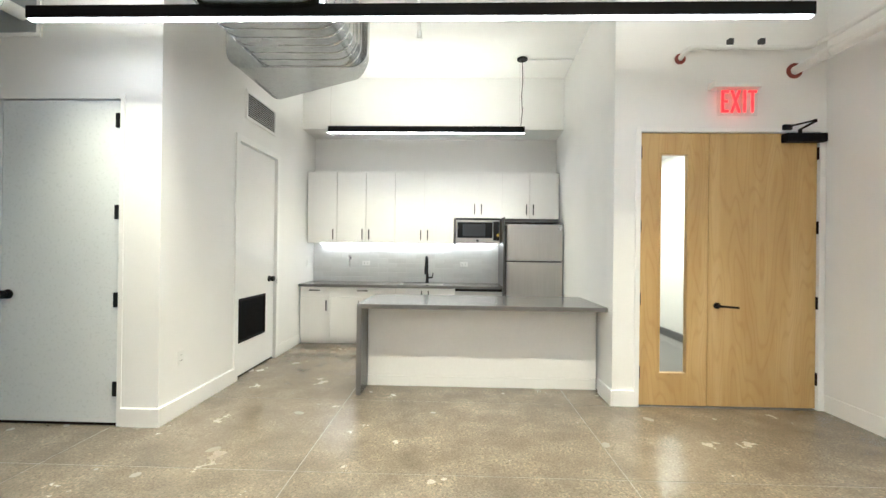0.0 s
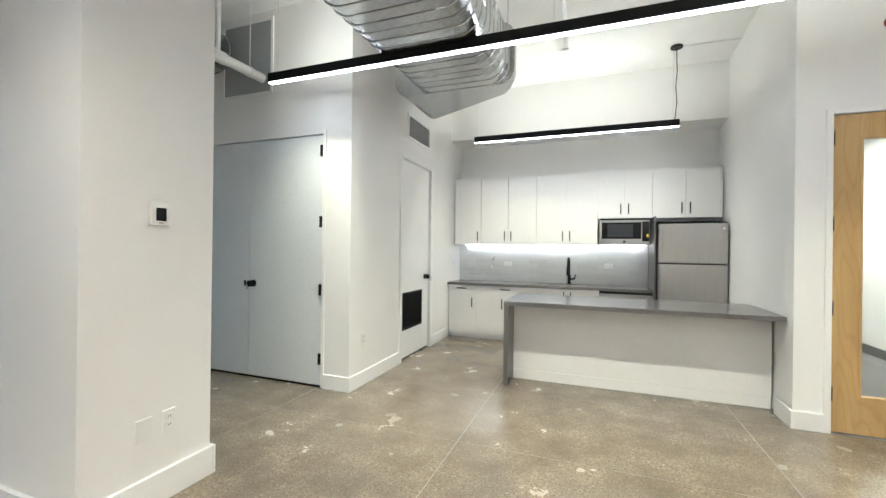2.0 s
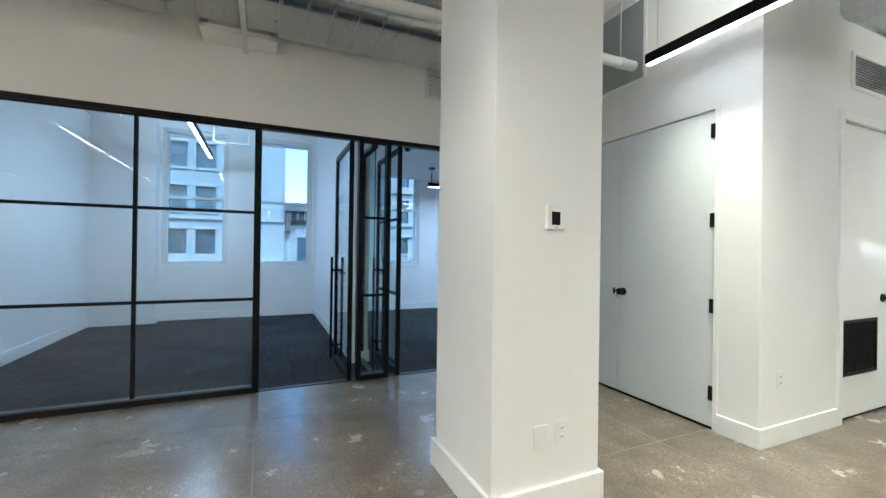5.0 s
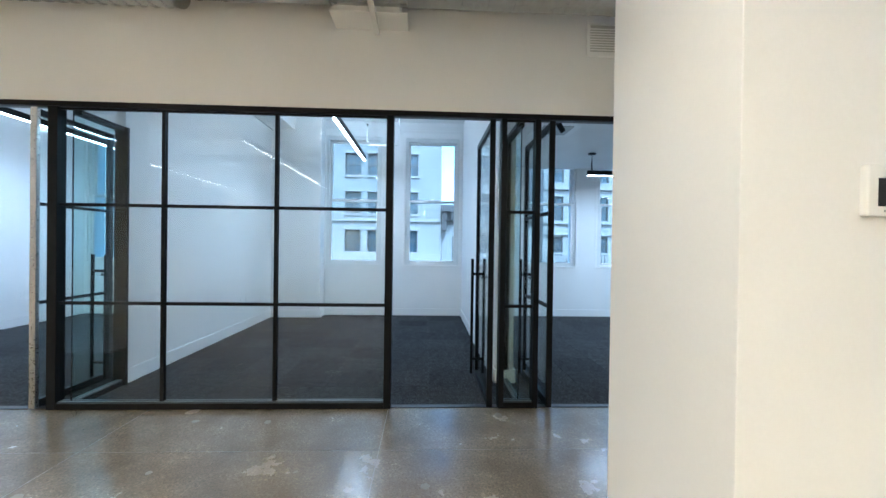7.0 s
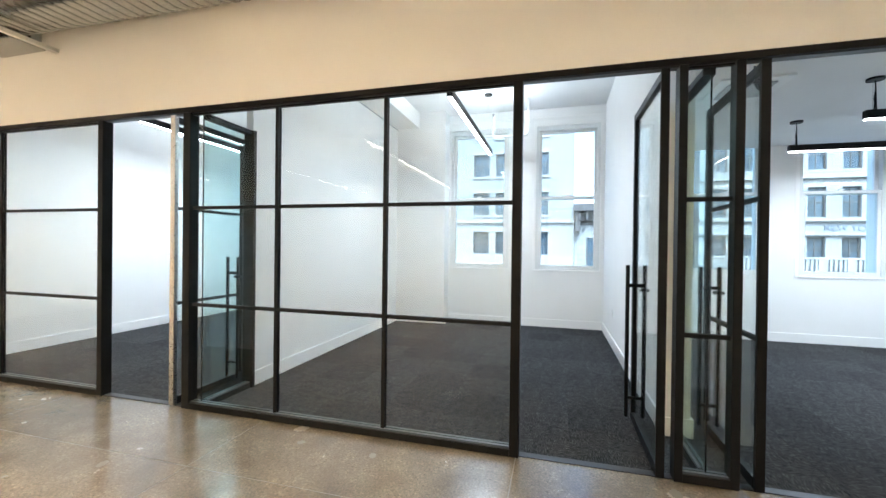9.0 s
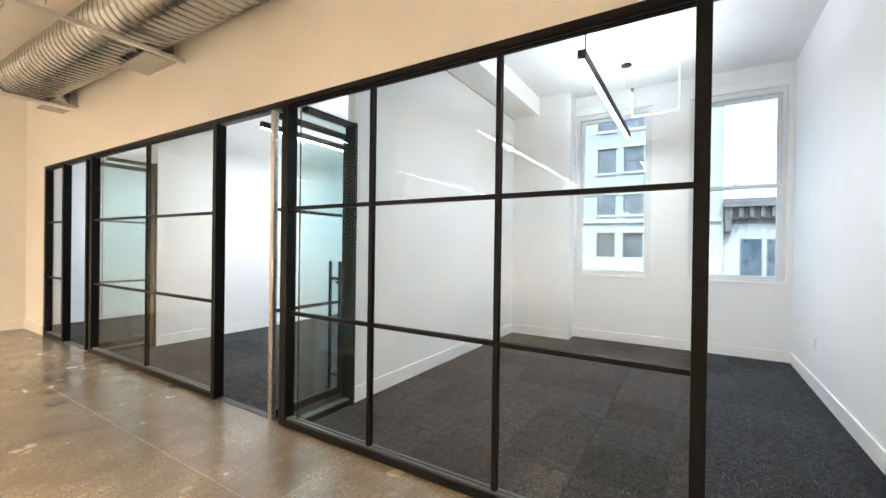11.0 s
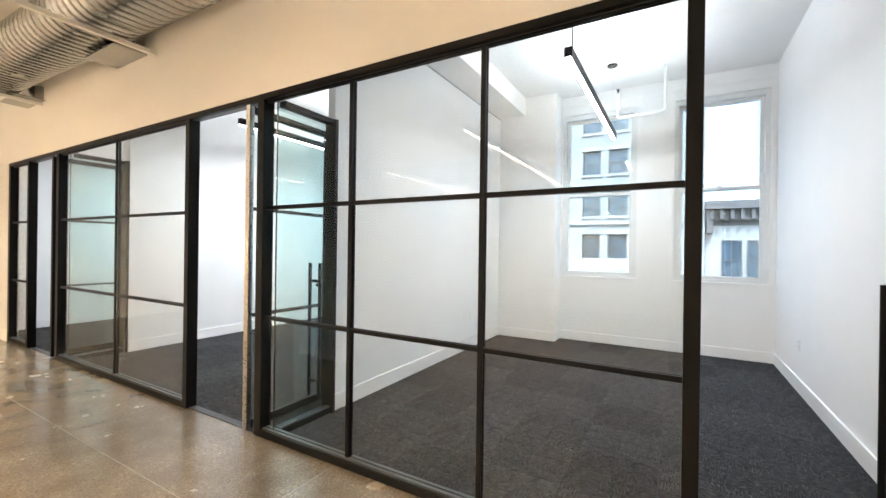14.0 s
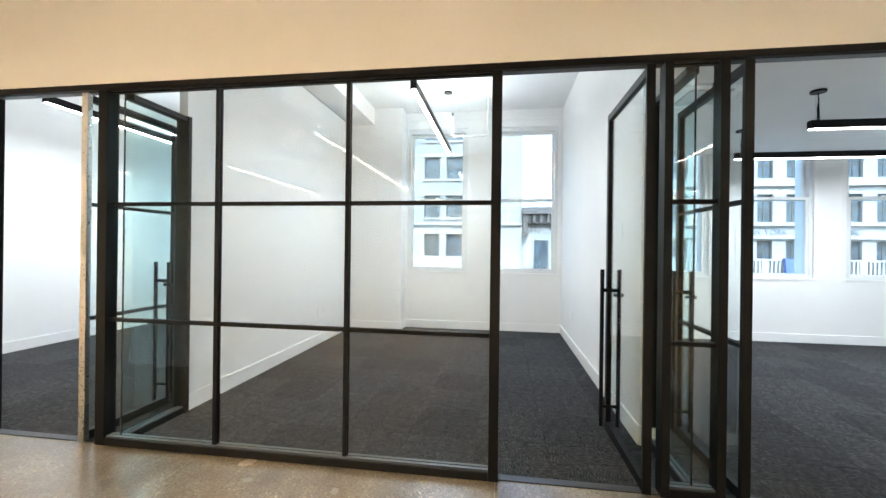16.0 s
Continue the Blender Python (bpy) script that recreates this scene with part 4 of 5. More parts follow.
dw = thing("dishwasher", (0.52, 6.05, 0), "stainless steel dishwasher under the worktop", "dishwasher")
part("body", boxes((0.20, 5.80, 0.075, 0.86, KB - 0.001, 0.81)), DARKSTEEL, dw)
part("door", boxes((0.203, 5.765, 0.09, 0.857, 5.80, 0.775), bevel=0.004), STEEL, dw)
part("control_panel", boxes((0.203, 5.772, 0.777, 0.857, 5.80, 0.809), bevel=0.002), SCREEN, dw, "black control strip")
part("handle", rods(((0.25, 5.735, 0.715), (0.81, 5.735, 0.715), 0.011), ((0.28, 5.735, 0.715), (0.28, 5.766, 0.715), 0.008), ((0.78, 5.735, 0.715), (0.78, 5.766, 0.715), 0.008)), STEEL, dw, smooth=True)
part("toe_kick", boxes((0.203, 5.84, 0.002, 0.857, 5.86, 0.075)), MATTEBLACK, dw)

wt = thing("kitchen_worktop", (-0.58, 6.07, 0.813), "dark grey quartz worktop with undermount sink cut-out", "worktop")
part("slab", boxes((KW + 0.001, 5.755, 0.813, -0.60, 6.36, 0.85), (0.02, 5.755, 0.813, 0.863, 6.36, 0.85), (-0.60, 5.755, 0.813, 0.02, 5.87, 0.85), (-0.60, 6.22, 0.813, 0.02, 6.36, 0.85)), QUARTZ, wt)
sk = thing("sink", (-0.29, 6.05, 0.62), "stainless steel undermount kitchen sink", "sink")
part("bowl", boxes((-0.60, 5.87, 0.815, -0.588, 6.22, 0.845), (0.008, 5.87, 0.815, 0.02, 6.22, 0.845), (-0.588, 5.87, 0.815, 0.008, 5.882, 0.845), (-0.588, 6.208, 0.815, 0.008, 6.22, 0.845), (-0.588, 5.882, 0.8135, 0.008, 6.208, 0.8165)), STEEL, sk)
part("drain", rods(((-0.29, 6.05, 0.8165), (-0.29, 6.05, 0.82), 0.045), seg=20), CHROME, sk)
fc = thing("kitchen_faucet", (-0.227, 6.28, 0.85), "matte black tall gooseneck kitchen faucet", "faucet")
part("base", rods(((-0.227, 6.28, 0.85), (-0.227, 6.28, 0.865), 0.03), ((-0.227, 6.28, 0.865), (-0.227, 6.28, 0.99), 0.022), seg=20), BLACK, fc, smooth=True)
part("spout", tube(rounded([(-0.227, 6.28, 0.98), (-0.227, 6.28, 1.24), (-0.235, 6.08, 1.26), (-0.237, 6.07, 1.09)], 0.09, 8), 0.014, 12), BLACK, fc, smooth=True)
part("spray_head", rods(((-0.237, 6.07, 0.99), (-0.237, 6.07, 1.11), 0.019), seg=16), BLACK, fc, smooth=True)
part("lever", rods(((-0.205, 6.28, 0.93), (-0.15, 6.28, 0.93), 0.014), ((-0.15, 6.28, 0.925), (-0.14, 6.275, 1.0), 0.008)), BLACK, fc, smooth=True)

# microwave
MESHGREY = plain("perforated dark screen", (0.035, 0.038, 0.045), 0.35, spec=0.2)
mw = thing("microwave_oven", (0.52, 6.2, 1.455), "stainless steel microwave with black window, built under cabinets", "microwave")
part("body", boxes((0.197, 6.02, 1.455, 0.848, KB - 0.001, 1.80), bevel=0.003), STEEL, mw)
part("vent_strip", boxes((0.20, 6.0, 1.802, 0.845, KB - 0.001, 1.8235)), MATTEBLACK, mw)
dr = part("door", boxes((0.20, 5.995, 1.458, 0.845, 6.018, 1.797), bevel=0.004), STEEL, mw)
part("window", boxes((0.225, 5.991, 1.535, 0.735, 5.9955, 1.765), bevel=0.002), SCREEN, dr, "black glass window")
part("window_mesh", boxes((0.30, 5.9895, 1.56, 0.63, 5.9912, 1.74), bevel=0.0005), MESHGREY, dr)
cp = part("control_panel", boxes((0.745, 5.991, 1.50, 0.835, 5.9955, 1.775), bevel=0.002), SCREEN, mw, "black keypad")
for r in range(6):
    for c in range(3):
        part("key", boxes((0.755 + c * 0.026, 5.989, 1.525 + r * 0.032, 0.773 + c * 0.026, 5.9912, 1.545 + r * 0.032)), SCREEN, cp)
part("badge", rods(((0.52, 5.9955, 1.495), (0.52, 5.99, 1.495), 0.018), seg=20), DARKSTEEL, mw)
part("energy_tag", boxes((0.80, 5.986, 1.56, 0.83, 5.989, 1.60)), YELLOW, cp, "small yellow tag")

# fridge
fr = thing("refrigerator", (1.29, 6.0, 0), "stainless steel two-door top-freezer refrigerator", "refrigerator")
part("body", boxes((0.905, 5.76, 0.03, 1.68, 6.34, 1.715), bevel=0.006), DARKSTEEL, fr)
for nm, z0, z1 in (("freezer_door", 1.215, 1.722), ("fridge_door", 0.09, 1.200)):
    d = part(nm, boxes((0.907, 5.69, z0, 1.678, 5.752, z1), bevel=0.012, seg=3), STEEL, fr)
    h0, h1 = (1.24, 1.66) if z0 > 1 else (0.75, 1.175)
    part("handle", boxes((0.925, 5.645, h0, 0.95, 5.66, h1), (0.927, 5.66, h0 + 0.01, 0.948, 5.695, h0 + 0.04), (0.927, 5.66, h1 - 0.04, 0.948, 5.695, h1 - 0.01), bevel=0.004), STEEL, d, "steel bar handle")
part("kick_plate", boxes((0.915, 5.75, 0.02, 1.67, 5.76, 0.085)), MATTEBLACK, fr)
part("hinge_cover", boxes((1.60, 5.70, 1.723, 1.67, 5.80, 1.74), bevel=0.005), DARKSTEEL, fr)
part("badge", rods(((1.63, 5.689, 1.66), (1.63, 5.685, 1.66), 0.018), seg=20), CHROME, fr)
for x in (0.95, 1.63):
    part("foot", rods(((x, 5.82, 0.0), (x, 5.82, 0.03), 0.02), ((x, 6.28, 0.0), (x, 6.28, 0.03), 0.02)), MATTEBLACK, fr)

# under-cabinet strip lamp
ul = thing("under_cabinet_light", (-0.6, 6.2, 1.425), "thin glowing strip lamp under the wall cabinets", "lamp")
part("strip", boxes((-1.88, 6.29, 1.429, 0.16, 6.32, 1.44)), STRIPLED, ul, "glowing warm diffuser")
lamp("strip_lamp", (-0.86, 6.305, 1.427), (2.0, 0.02), 0.35, WARM)
part("strip", boxes((0.23, 6.29, 1.444, 0.82, 6.32, 1.455)), STRIPLED, ul, "glowing warm diffuser")
lamp("strip_lamp", (0.525, 6.305, 1.442), (0.58, 0.02), 0.1, WARM)

# water valve on the backsplash
wv = thing("water_valve", (-1.44, 6.36, 1.08), "chrome wall water valve with short hose end", "valve")
part("stem", rods(((-1.44, 6.31, 1.08), (-1.44, 6.31, 1.22), 0.009), seg=12), CHROME, wv, smooth=True)
part("flange", rods(((-1.44, 6.362, 1.215), (-1.44, 6.352, 1.215), 0.028), ((-1.44, 6.352, 1.215), (-1.44, 6.30, 1.215), 0.011), seg=16), CHROME, wv)
part("knob", rods(((-1.44, 6.31, 1.23), (-1.44, 6.31, 1.255), 0.02), ((-1.44, 6.31, 1.07), (-1.44, 6.31, 1.10), 0.016), seg=14), CHROME, wv)

# island
isl = thing("kitchen_island", (0.45, 4.25, 0), "white kitchen island with grey quartz top and waterfall end", "island")
part("worktop", boxes((-0.71, 3.80, 0.805, 1.592, 4.66, 0.845), bevel=0.002), QUARTZ, isl, "dark grey quartz top")
part("waterfall_end", boxes((-0.71, 3.80, 0.002, -0.665, 4.66, 0.805), bevel=0.002), QUARTZ, isl, "dark grey quartz side")
part("panel", boxes((-0.663, 4.09, 0.105, 1.588, 4.62, 0.803)), ISLANDPAINT, isl)
part("plinth", boxes((-0.663, 4.087, 0.002, 1.585, 4.61, 0.102), bevel=0.001), ISLANDPAINT, isl)


# ---------------------------------------------------------------- doors
def knob(parent, at, face, out=0.065, key=True):
    a, f = Vector(at), Vector(face)
    part("rose", rods((a, a + f * 0.012, 0.036), seg=20), BLACK, parent)
    h = part("knob", rods((a + f * 0.012, a + f * 0.04, 0.012), (a + f * 0.038, a + f * out, 0.032), seg=20), BLACK, parent, smooth=True)
    if key:
        part("key", boxes(tuple(a + f * (out + 0.001) + Vector((-0.004, -0.004, -0.055))) + tuple(a + f * (out + 0.03) + Vector((0.004, 0.004, 0.005)))), CHROME, parent, "small steel key in the lock")


def hinges(parent, x, y, zs, side):
    for z in zs:
        part("hinge", boxes((x - 0.016, y - 0.016, z - 0.055, x + 0.016, y + 0.001, z + 0.055), bevel=0.004), BLACK, parent, "black butt hinge")


for nm, x0, x1, hx in (("closet_door", -3.255, -2.345, -2.352), ("closet_door", -4.168, -3.26, -4.16)):
    d = thing(nm, ((x0 + x1) / 2, CW, 0.01), "flush pale grey painted closet door, closed", "door", "closet doors")
    part("leaf", boxes((x0, CW + 0.004, 0.022, x1, CW + 0.048, 2.453), bevel=0.002), DOORPAINT, d)
    hinges(d, hx, CW + 0.003, (2.30, 1.61, 0.95, 0.28), 1)
    if hx > -3:
        knob(d, (-3.195, CW + 0.004, 0.98), (0, -1, 0))
        part("lever", boxes((-3.262, CW - 0.052, 0.972, -3.19, CW - 0.04, 0.99), (-3.268, CW - 0.055, 0.952, -3.255, CW - 0.037, 1.012), bevel=0.004), BLACK, d, "black turn lever")
solid("closet_frame", boxes((-2.335, CW - 0.007, 0, -2.302, CW - 0.0005, 2.50), (-2.343, CW + 0.002, 0, -2.335, CW + 0.15, 2.465), (-4.175, CW + 0.002, 0, -4.17, CW + 0.15, 2.465)), TRIM, "thin white steel closet door frame", "frame")
tp = thing("transom_panel", (-3.3, CW, 2.95), "grey access panel in a white frame above closet", "panel")
part("frame", boxes((-3.65, CW - 0.015, 2.93, -3.62, CW - 0.001, 3.72), (-2.99, CW - 0.015, 2.93, -2.96, CW - 0.001, 3.72), (-3.62, CW - 0.015, 2.93, -2.99, CW - 0.001, 2.96), (-3.62, CW - 0.015, 3.69, -2.99, CW - 0.001, 3.72), bevel=0.002), TRIM, tp)
part("panel", boxes((-3.62, CW - 0.006, 2.96, -2.99, CW - 0.001, 3.69)), GREYPANEL, tp)

kd_ = thing("store_door", (KW, 4.57, 0.01), "white painted store room door with black vent, closed", "door")
part("leaf", boxes((KW - 0.065, 4.14, 0.022, KW - 0.022, 5.01, 2.44), bevel=0.002), TRIM, kd_)
knob(kd_, (KW - 0.022, 4.89, 0.985), (1, 0, 0))
lv = part("vent", boxes((KW - 0.022, 4.16, 0.36, KW - 0.012, 4.79, 0.385), (KW - 0.022, 4.16, 0.795, KW - 0.012, 4.79, 0.82), (KW - 0.022, 4.16, 0.385, KW - 0.012, 4.185, 0.795), (KW - 0.022, 4.765, 0.385, KW - 0.012, 4.79, 0.795), bevel=0.002), BLACK, kd_, "black steel louvre")
part("vent_back", boxes((KW - 0.0225, 4.185, 0.385, KW - 0.0205, 4.765, 0.795)), MATTEBLACK, lv)
for k in range(15):
    z = 0.40 + k * 0.0265
    part("blade", boxes((KW - 0.0205, 4.185, z, KW - 0.014, 4.765, z + 0.006)), MATTEBLACK, lv)
solid("door_sill", boxes((KW - 0.16, 4.135, -0.03, KW - 0.001, 5.015, -0.0005)), CONCRETE, "grey concrete under the store door", "sill")
# Added strips block stray light under two doors and draw the dark gap.
solid("threshold", boxes((KW - 0.062, 4.137, 0.0005, KW - 0.03, 5.013, 0.021)), MATTEBLACK, "added black strip that darkens the gap under a closed door", "threshold")
solid("threshold", boxes((-4.169, CW + 0.012, 0.0005, -2.345, CW + 0.044, 0.021)), MATTEBLACK, "added black strip that darkens the gap under a closed door", "threshold")
solid("door_casing", boxes((KW - 0.16, 4.07, 0, KW + 0.018, 4.135, 2.51), (KW - 0.16, 5.015, 0, KW + 0.018, 5.085, 2.51), (KW - 0.16, 4.135, 2.445, KW + 0.018, 5.015, 2.51), bevel=0.004), TRIM, "white painted door casing", "trim")

for nm, x0, x1 in (("oak_door", 1.822, 2.412), ("oak_door", 2.419, 3.342)):
    lite = x0 < 2
    d = thing(nm, ((x0 + x1) / 2, DW, 0.01), "pale oak veneer entrance door with narrow glass lite" if lite else "flush pale oak veneer entrance door, closed", "door", "entrance doors")
    y0, y1 = DW + 0.012, DW + 0.057
    if lite:
        part("leaf", boxes((x0, y0, 0.012, 1.985, y1, 2.41), (2.25, y0, 0.012, x1, y1, 2.41), (1.985, y0, 0.012, 2.25, y1, 0.278), (1.985, y0, 2.238, 2.25, y1, 2.41)), WOOD, d)
        part("lite_bead", boxes((1.985, y0 - 0.006, 0.278, 2.003, y1, 2.238), (2.232, y0 - 0.006, 0.278, 2.25, y1, 2.238), (2.003, y0 - 0.006, 0.278, 2.232, y1, 0.296), (2.003, y0 - 0.006, 2.22, 2.232, y1, 2.238), bevel=0.002), WOOD, d)
        part("pane", boxes((2.003, DW + 0.03, 0.296, 2.232, DW + 0.036, 2.22)), GLASS, d)
        hinges(d, x0 - 0.008, y0 - 0.002, (2.235, 1.587, 0.946, 0.30), 1)
    else:
        part("leaf", boxes((x0, y0, 0.012, x1, y1, 2.41), bevel=0.0015), WOOD, d)
        hinges(d, x1 + 0.010, y0 - 0.002, (2.235, 1.587, 0.93, 0.27), 1)
        part("rose", rods(((2.495, y0, 0.895), (2.495, y0 - 0.012, 0.895), 0.027), seg=20), BLACK, d)
        part("lever", rods(((2.495, y0 - 0.012, 0.895), (2.495, y0 - 0.06, 0.895), 0.011), ((2.488, y0 - 0.055, 0.895), (2.65, y0 - 0.055, 0.885), 0.0095), seg=12), BLACK, d, smooth=True)
solid("entrance_frame", boxes((1.775, DW - 0.014, 0, 1.818, DW + 0.16, 2.455), (3.346, DW - 0.014, 0, 3.388, DW + 0.16, 2.455), (1.818, DW - 0.014, 2.415, 3.346, DW + 0.16, 2.455), bevel=0.003), TRIM, "white painted frame round the oak doors", "frame")
cl = thing("door_closer", (3.2, DW, 2.32), "black surface door closer with folding arm", "door closer")
part("body", boxes((3.03, DW - 0.06, 2.325, 3.372, DW + 0.0115, 2.40), bevel=0.008), BLACK, cl)
part("arm", rods(((3.16, DW - 0.03, 2.40), (3.16, DW - 0.03, 2.435), 0.014), ((3.16, DW - 0.03, 2.432), (3.15, DW - 0.19, 2.452), 0.009)), BLACK, cl)
part("arm", rods(((3.15, DW - 0.19, 2.462), (3.06, DW - 0.03, 2.458), 0.008), ((3.15, DW - 0.19, 2.445), (3.15, DW - 0.19, 2.47), 0.013)), BLACK, cl)
part("shoe", boxes((3.02, DW - 0.04, 2.43, 3.09, DW - 0.013, 2.475), bevel=0.003), BLACK, cl)

ex = thing("exit_sign", (2.59, DW, 2.53), "clear edge-lit exit sign with red letters", "sign")
part("canopy", boxes((2.40, DW - 0.10, 2.775, 2.79, DW - 0.002, 2.805), bevel=0.006), PLASTIC, ex)
part("arm", boxes((2.39, DW - 0.10, 2.775, 2.41, DW - 0.002, 2.83), bevel=0.004), PLASTIC, ex)
part("panel", boxes((2.435, DW - 0.062, 2.54, 2.775, DW - 0.056, 2.775)), GLASS, ex, "clear acrylic plate")
y0, y1, z0, z1, w = DW - 0.068, DW - 0.063, 2.567, 2.757, 0.021
part("letter", boxes((2.468, y0, z0, 2.468 + w, y1, z1), (2.468 + w, y0, z0, 2.53, y1, z0 + w), (2.468 + w, y0, 2.652, 2.522, y1, 2.652 + w), (2.468 + w, y0, z1 - w, 2.53, y1, z1)), REDGLOW, ex, "glowing red E")
bm = bmesh.new()
for a, b in ((2.545, 2.608), (2.608, 2.545)):
    v = [bm.verts.new((x, y, z)) for y in (y0, y1) for x, z in ((a, z0), (a + w, z0), (b + w, z1), (b, z1))]
    for f in ((0, 1, 2, 3), (7, 6, 5, 4), (0, 4, 5, 1), (1, 5, 6, 2), (2, 6, 7, 3), (3, 7, 4, 0)):
        bm.faces.new([v[i] for i in f])
    y0, y1 = y0 - 0.0008, y1 - 0.0008
part("letter", bm, REDGLOW, ex, "glowing red X")
part("letter", boxes((2.652, y0, z0, 2.652 + w, y1, z1)), REDGLOW, ex, "glowing red I")
part("letter", boxes((2.692, y0, z1 - w, 2.765, y1, z1), (2.718, y0, z0, 2.718 + w, y1, z1 - w)), REDGLOW, ex, "glowing red T")


# ---------------------------------------------------------------- switches, outlets
def plate(at, face, kind, w=0.072, h=0.118):
    """A wall plate; face is the wall's outward axis: 'x', '-x', 'y' or '-y'."""
    names = {"outlet": ("power_outlet", "white duplex power outlet on the wall", "outlet"), "blank": ("blank_plate", "blank white wall plate", "plate"), "switch": ("light_switch", "white rocker light switch on the wall", "switch")}
    nm, lb, ct = names[kind]
    p = thing(nm, at, lb, ct, ct + "s")
    s = -1 if face[0] == "-" else 1
    ax = face[-1]

    def slab(u0, u1, z0, z1, d0, d1):
        x, y, z = at
        if ax == "x":
            return (x + s * d0, y + u0, z + z0, x + s * d1, y + u1, z + z1)
        return (x + u0, y + s * d0, z + z0, x + u1, y + s * d1, z + z1)

    part("plate", boxes(slab(-w / 2, w / 2, -h / 2, h / 2, 0.0005, 0.007), bevel=0.002), PLASTIC, p)
    if kind == "outlet":
        for c in ((-0.022, 0.022) if w < h else (-0.022, 0.022)):
            b = slab(-0.017, 0.017, c - 0.015, c + 0.015, 0.007, 0.010) if w < h else slab(c - 0.015, c + 0.015, -0.017, 0.017, 0.007, 0.010)
            sck = part("socket", boxes(b, bevel=0.001), PLASTIC, p)
            for q in (-0.006, 0.006):
                b = slab(q - 0.0015, q + 0.0015, c - 0.004, c + 0.007, 0.0101, 0.0108) if w < h else slab(c - 0.004, c + 0.007, q - 0.0015, q + 0.0015, 0.0101, 0.0108)
                part("slot", boxes(b), MATTEBLACK, sck)
    if kind == "switch":
        part("rocker", boxes(slab(-0.017, 0.017, -0.034, 0.034, 0.007, 0.011), bevel=0.002), PLASTIC, p)


plate((-2.015, 1.317, 0.416), "x", "outlet")
plate((-2.015, 1.187, 0.411), "x", "blank", 0.085)
plate((KW, 3.292, 0.455), "x", "outlet")
plate((KW, 6.10, 1.134), "x", "switch")
plate((1.605, 3.93, 1.207), "-x", "switch")
plate((-1.189, 6.353, 1.136), "-y", "outlet", 0.118, 0.072)
plate((0.334, 6.353, 1.138), "-y", "outlet", 0.118, 0.072)
plate((-7.78, AB, 0.468), "y", "outlet")
plate((-7.95, BC, 0.472), "-y", "outlet")
plate((-7.60, AB, 0.468), "y", "blank")
plate((-5.64, BC, 1.55), "-y", "blank", 0.07, 0.15)
plate((-5.75, BC, 1.185), "-y", "switch")
plate((-7.87, ZA, 0.50), "y", "outlet")
plate((-7.955, ZA, 0.50), "y", "blank")
plate((-7.2, AB - 0.08, 0.47), "-y", "outlet")

th = thing("thermostat", (-2.015, 1.25, 1.46), "white wall thermostat with dark screen", "thermostat")
part("body", boxes((-2.015, 1.20, 1.463, -1.993, 1.30, 1.589), bevel=0.006, seg=3), PLASTIC, th)
part("screen", boxes((-1.993, 1.225, 1.487, -1.9915, 1.278, 1.555)), SCREEN, th, "dark grey screen")
part("button", boxes((-1.993, 1.24, 1.473, -1.9912, 1.264, 1.479)), GREYSLAT, th)
rb = thing("surface_raceway", (-3.8, SW, 0.456), "white surface cable raceway with boxes on the wall", "raceway")
part("channel", boxes((GX + 0.4, SW + 0.0005, 0.447, -2.4, SW + 0.02, 0.467)), PIPEPAINT, rb)
for z in (0.50, 0.605):
    part("box", boxes((-3.38, SW + 0.0005, z - 0.05, -3.26, SW + 0.045, z + 0.05), bevel=0.004), PLASTIC, rb)

# corner office ceiling fittings
cv = thing("ceiling_vent", (-6.4, 1.85, 2.955), "square white ceiling air diffuser", "vent")
part("frame", boxes((-6.75, 1.55, 2.952, -6.15, 2.15, 2.9695), bevel=0.003), PLASTIC, cv)
part("inner_plate", boxes((-6.65, 1.65, 2.94, -6.25, 2.05, 2.952), bevel=0.003), GREYSLAT, cv)
tl = thing("track_spotlight", (-5.9, 1.72, 2.8), "small black ceiling spotlight on a stem", "lamp")
part("stem", rods(((-5.9, 1.72, 2.87), (-5.9, 1.72, 2.969), 0.008)), BLACK, tl)
part("head", rods(((-5.9, 1.72, 2.88), (-5.96, 1.80, 2.80), 0.035), seg=16), BLACK, tl, smooth=True)


# ---------------------------------------------------------------- the street
FX = -38.0
solid("ground", boxes((-400, -400, -16.2, -9.52, 400, -16)), ASPHALT, "grey city street far below", "ground")


def far_window(parent, y, z, w, h, x=FX, sill=True):
    wi = part("window", boxes((x + 0.02, y - w / 2, z, x + 0.05, y + w / 2, z + h)), FARWINDOW, parent, "dark reflecting sash window")
    part("frame", boxes((x + 0.05, y - w / 2, z, x + 0.11, y - w / 2 + 0.07, z + h), (x + 0.05, y + w / 2 - 0.07, z, x + 0.11, y + w / 2, z + h), (x + 0.05, y - w / 2, z + h / 2 - 0.04, x + 0.10, y + w / 2, z + h / 2 + 0.04), (x + 0.05, y - w / 2, z + h - 0.07, x + 0.11, y + w / 2, z + h), (x + 0.05, y - 0.03, z, x + 0.09, y + 0.03, z + h)), FARFRAME, wi)
    if sill:
        part("sill", boxes((x, y - w / 2 - 0.12, z - 0.2, x + 0.42, y + w / 2 + 0.12, z), (x, y - w / 2 - 0.12, z + h, x + 0.36, y + w / 2 + 0.12, z + h + 0.28)), LIMESTONE, wi)


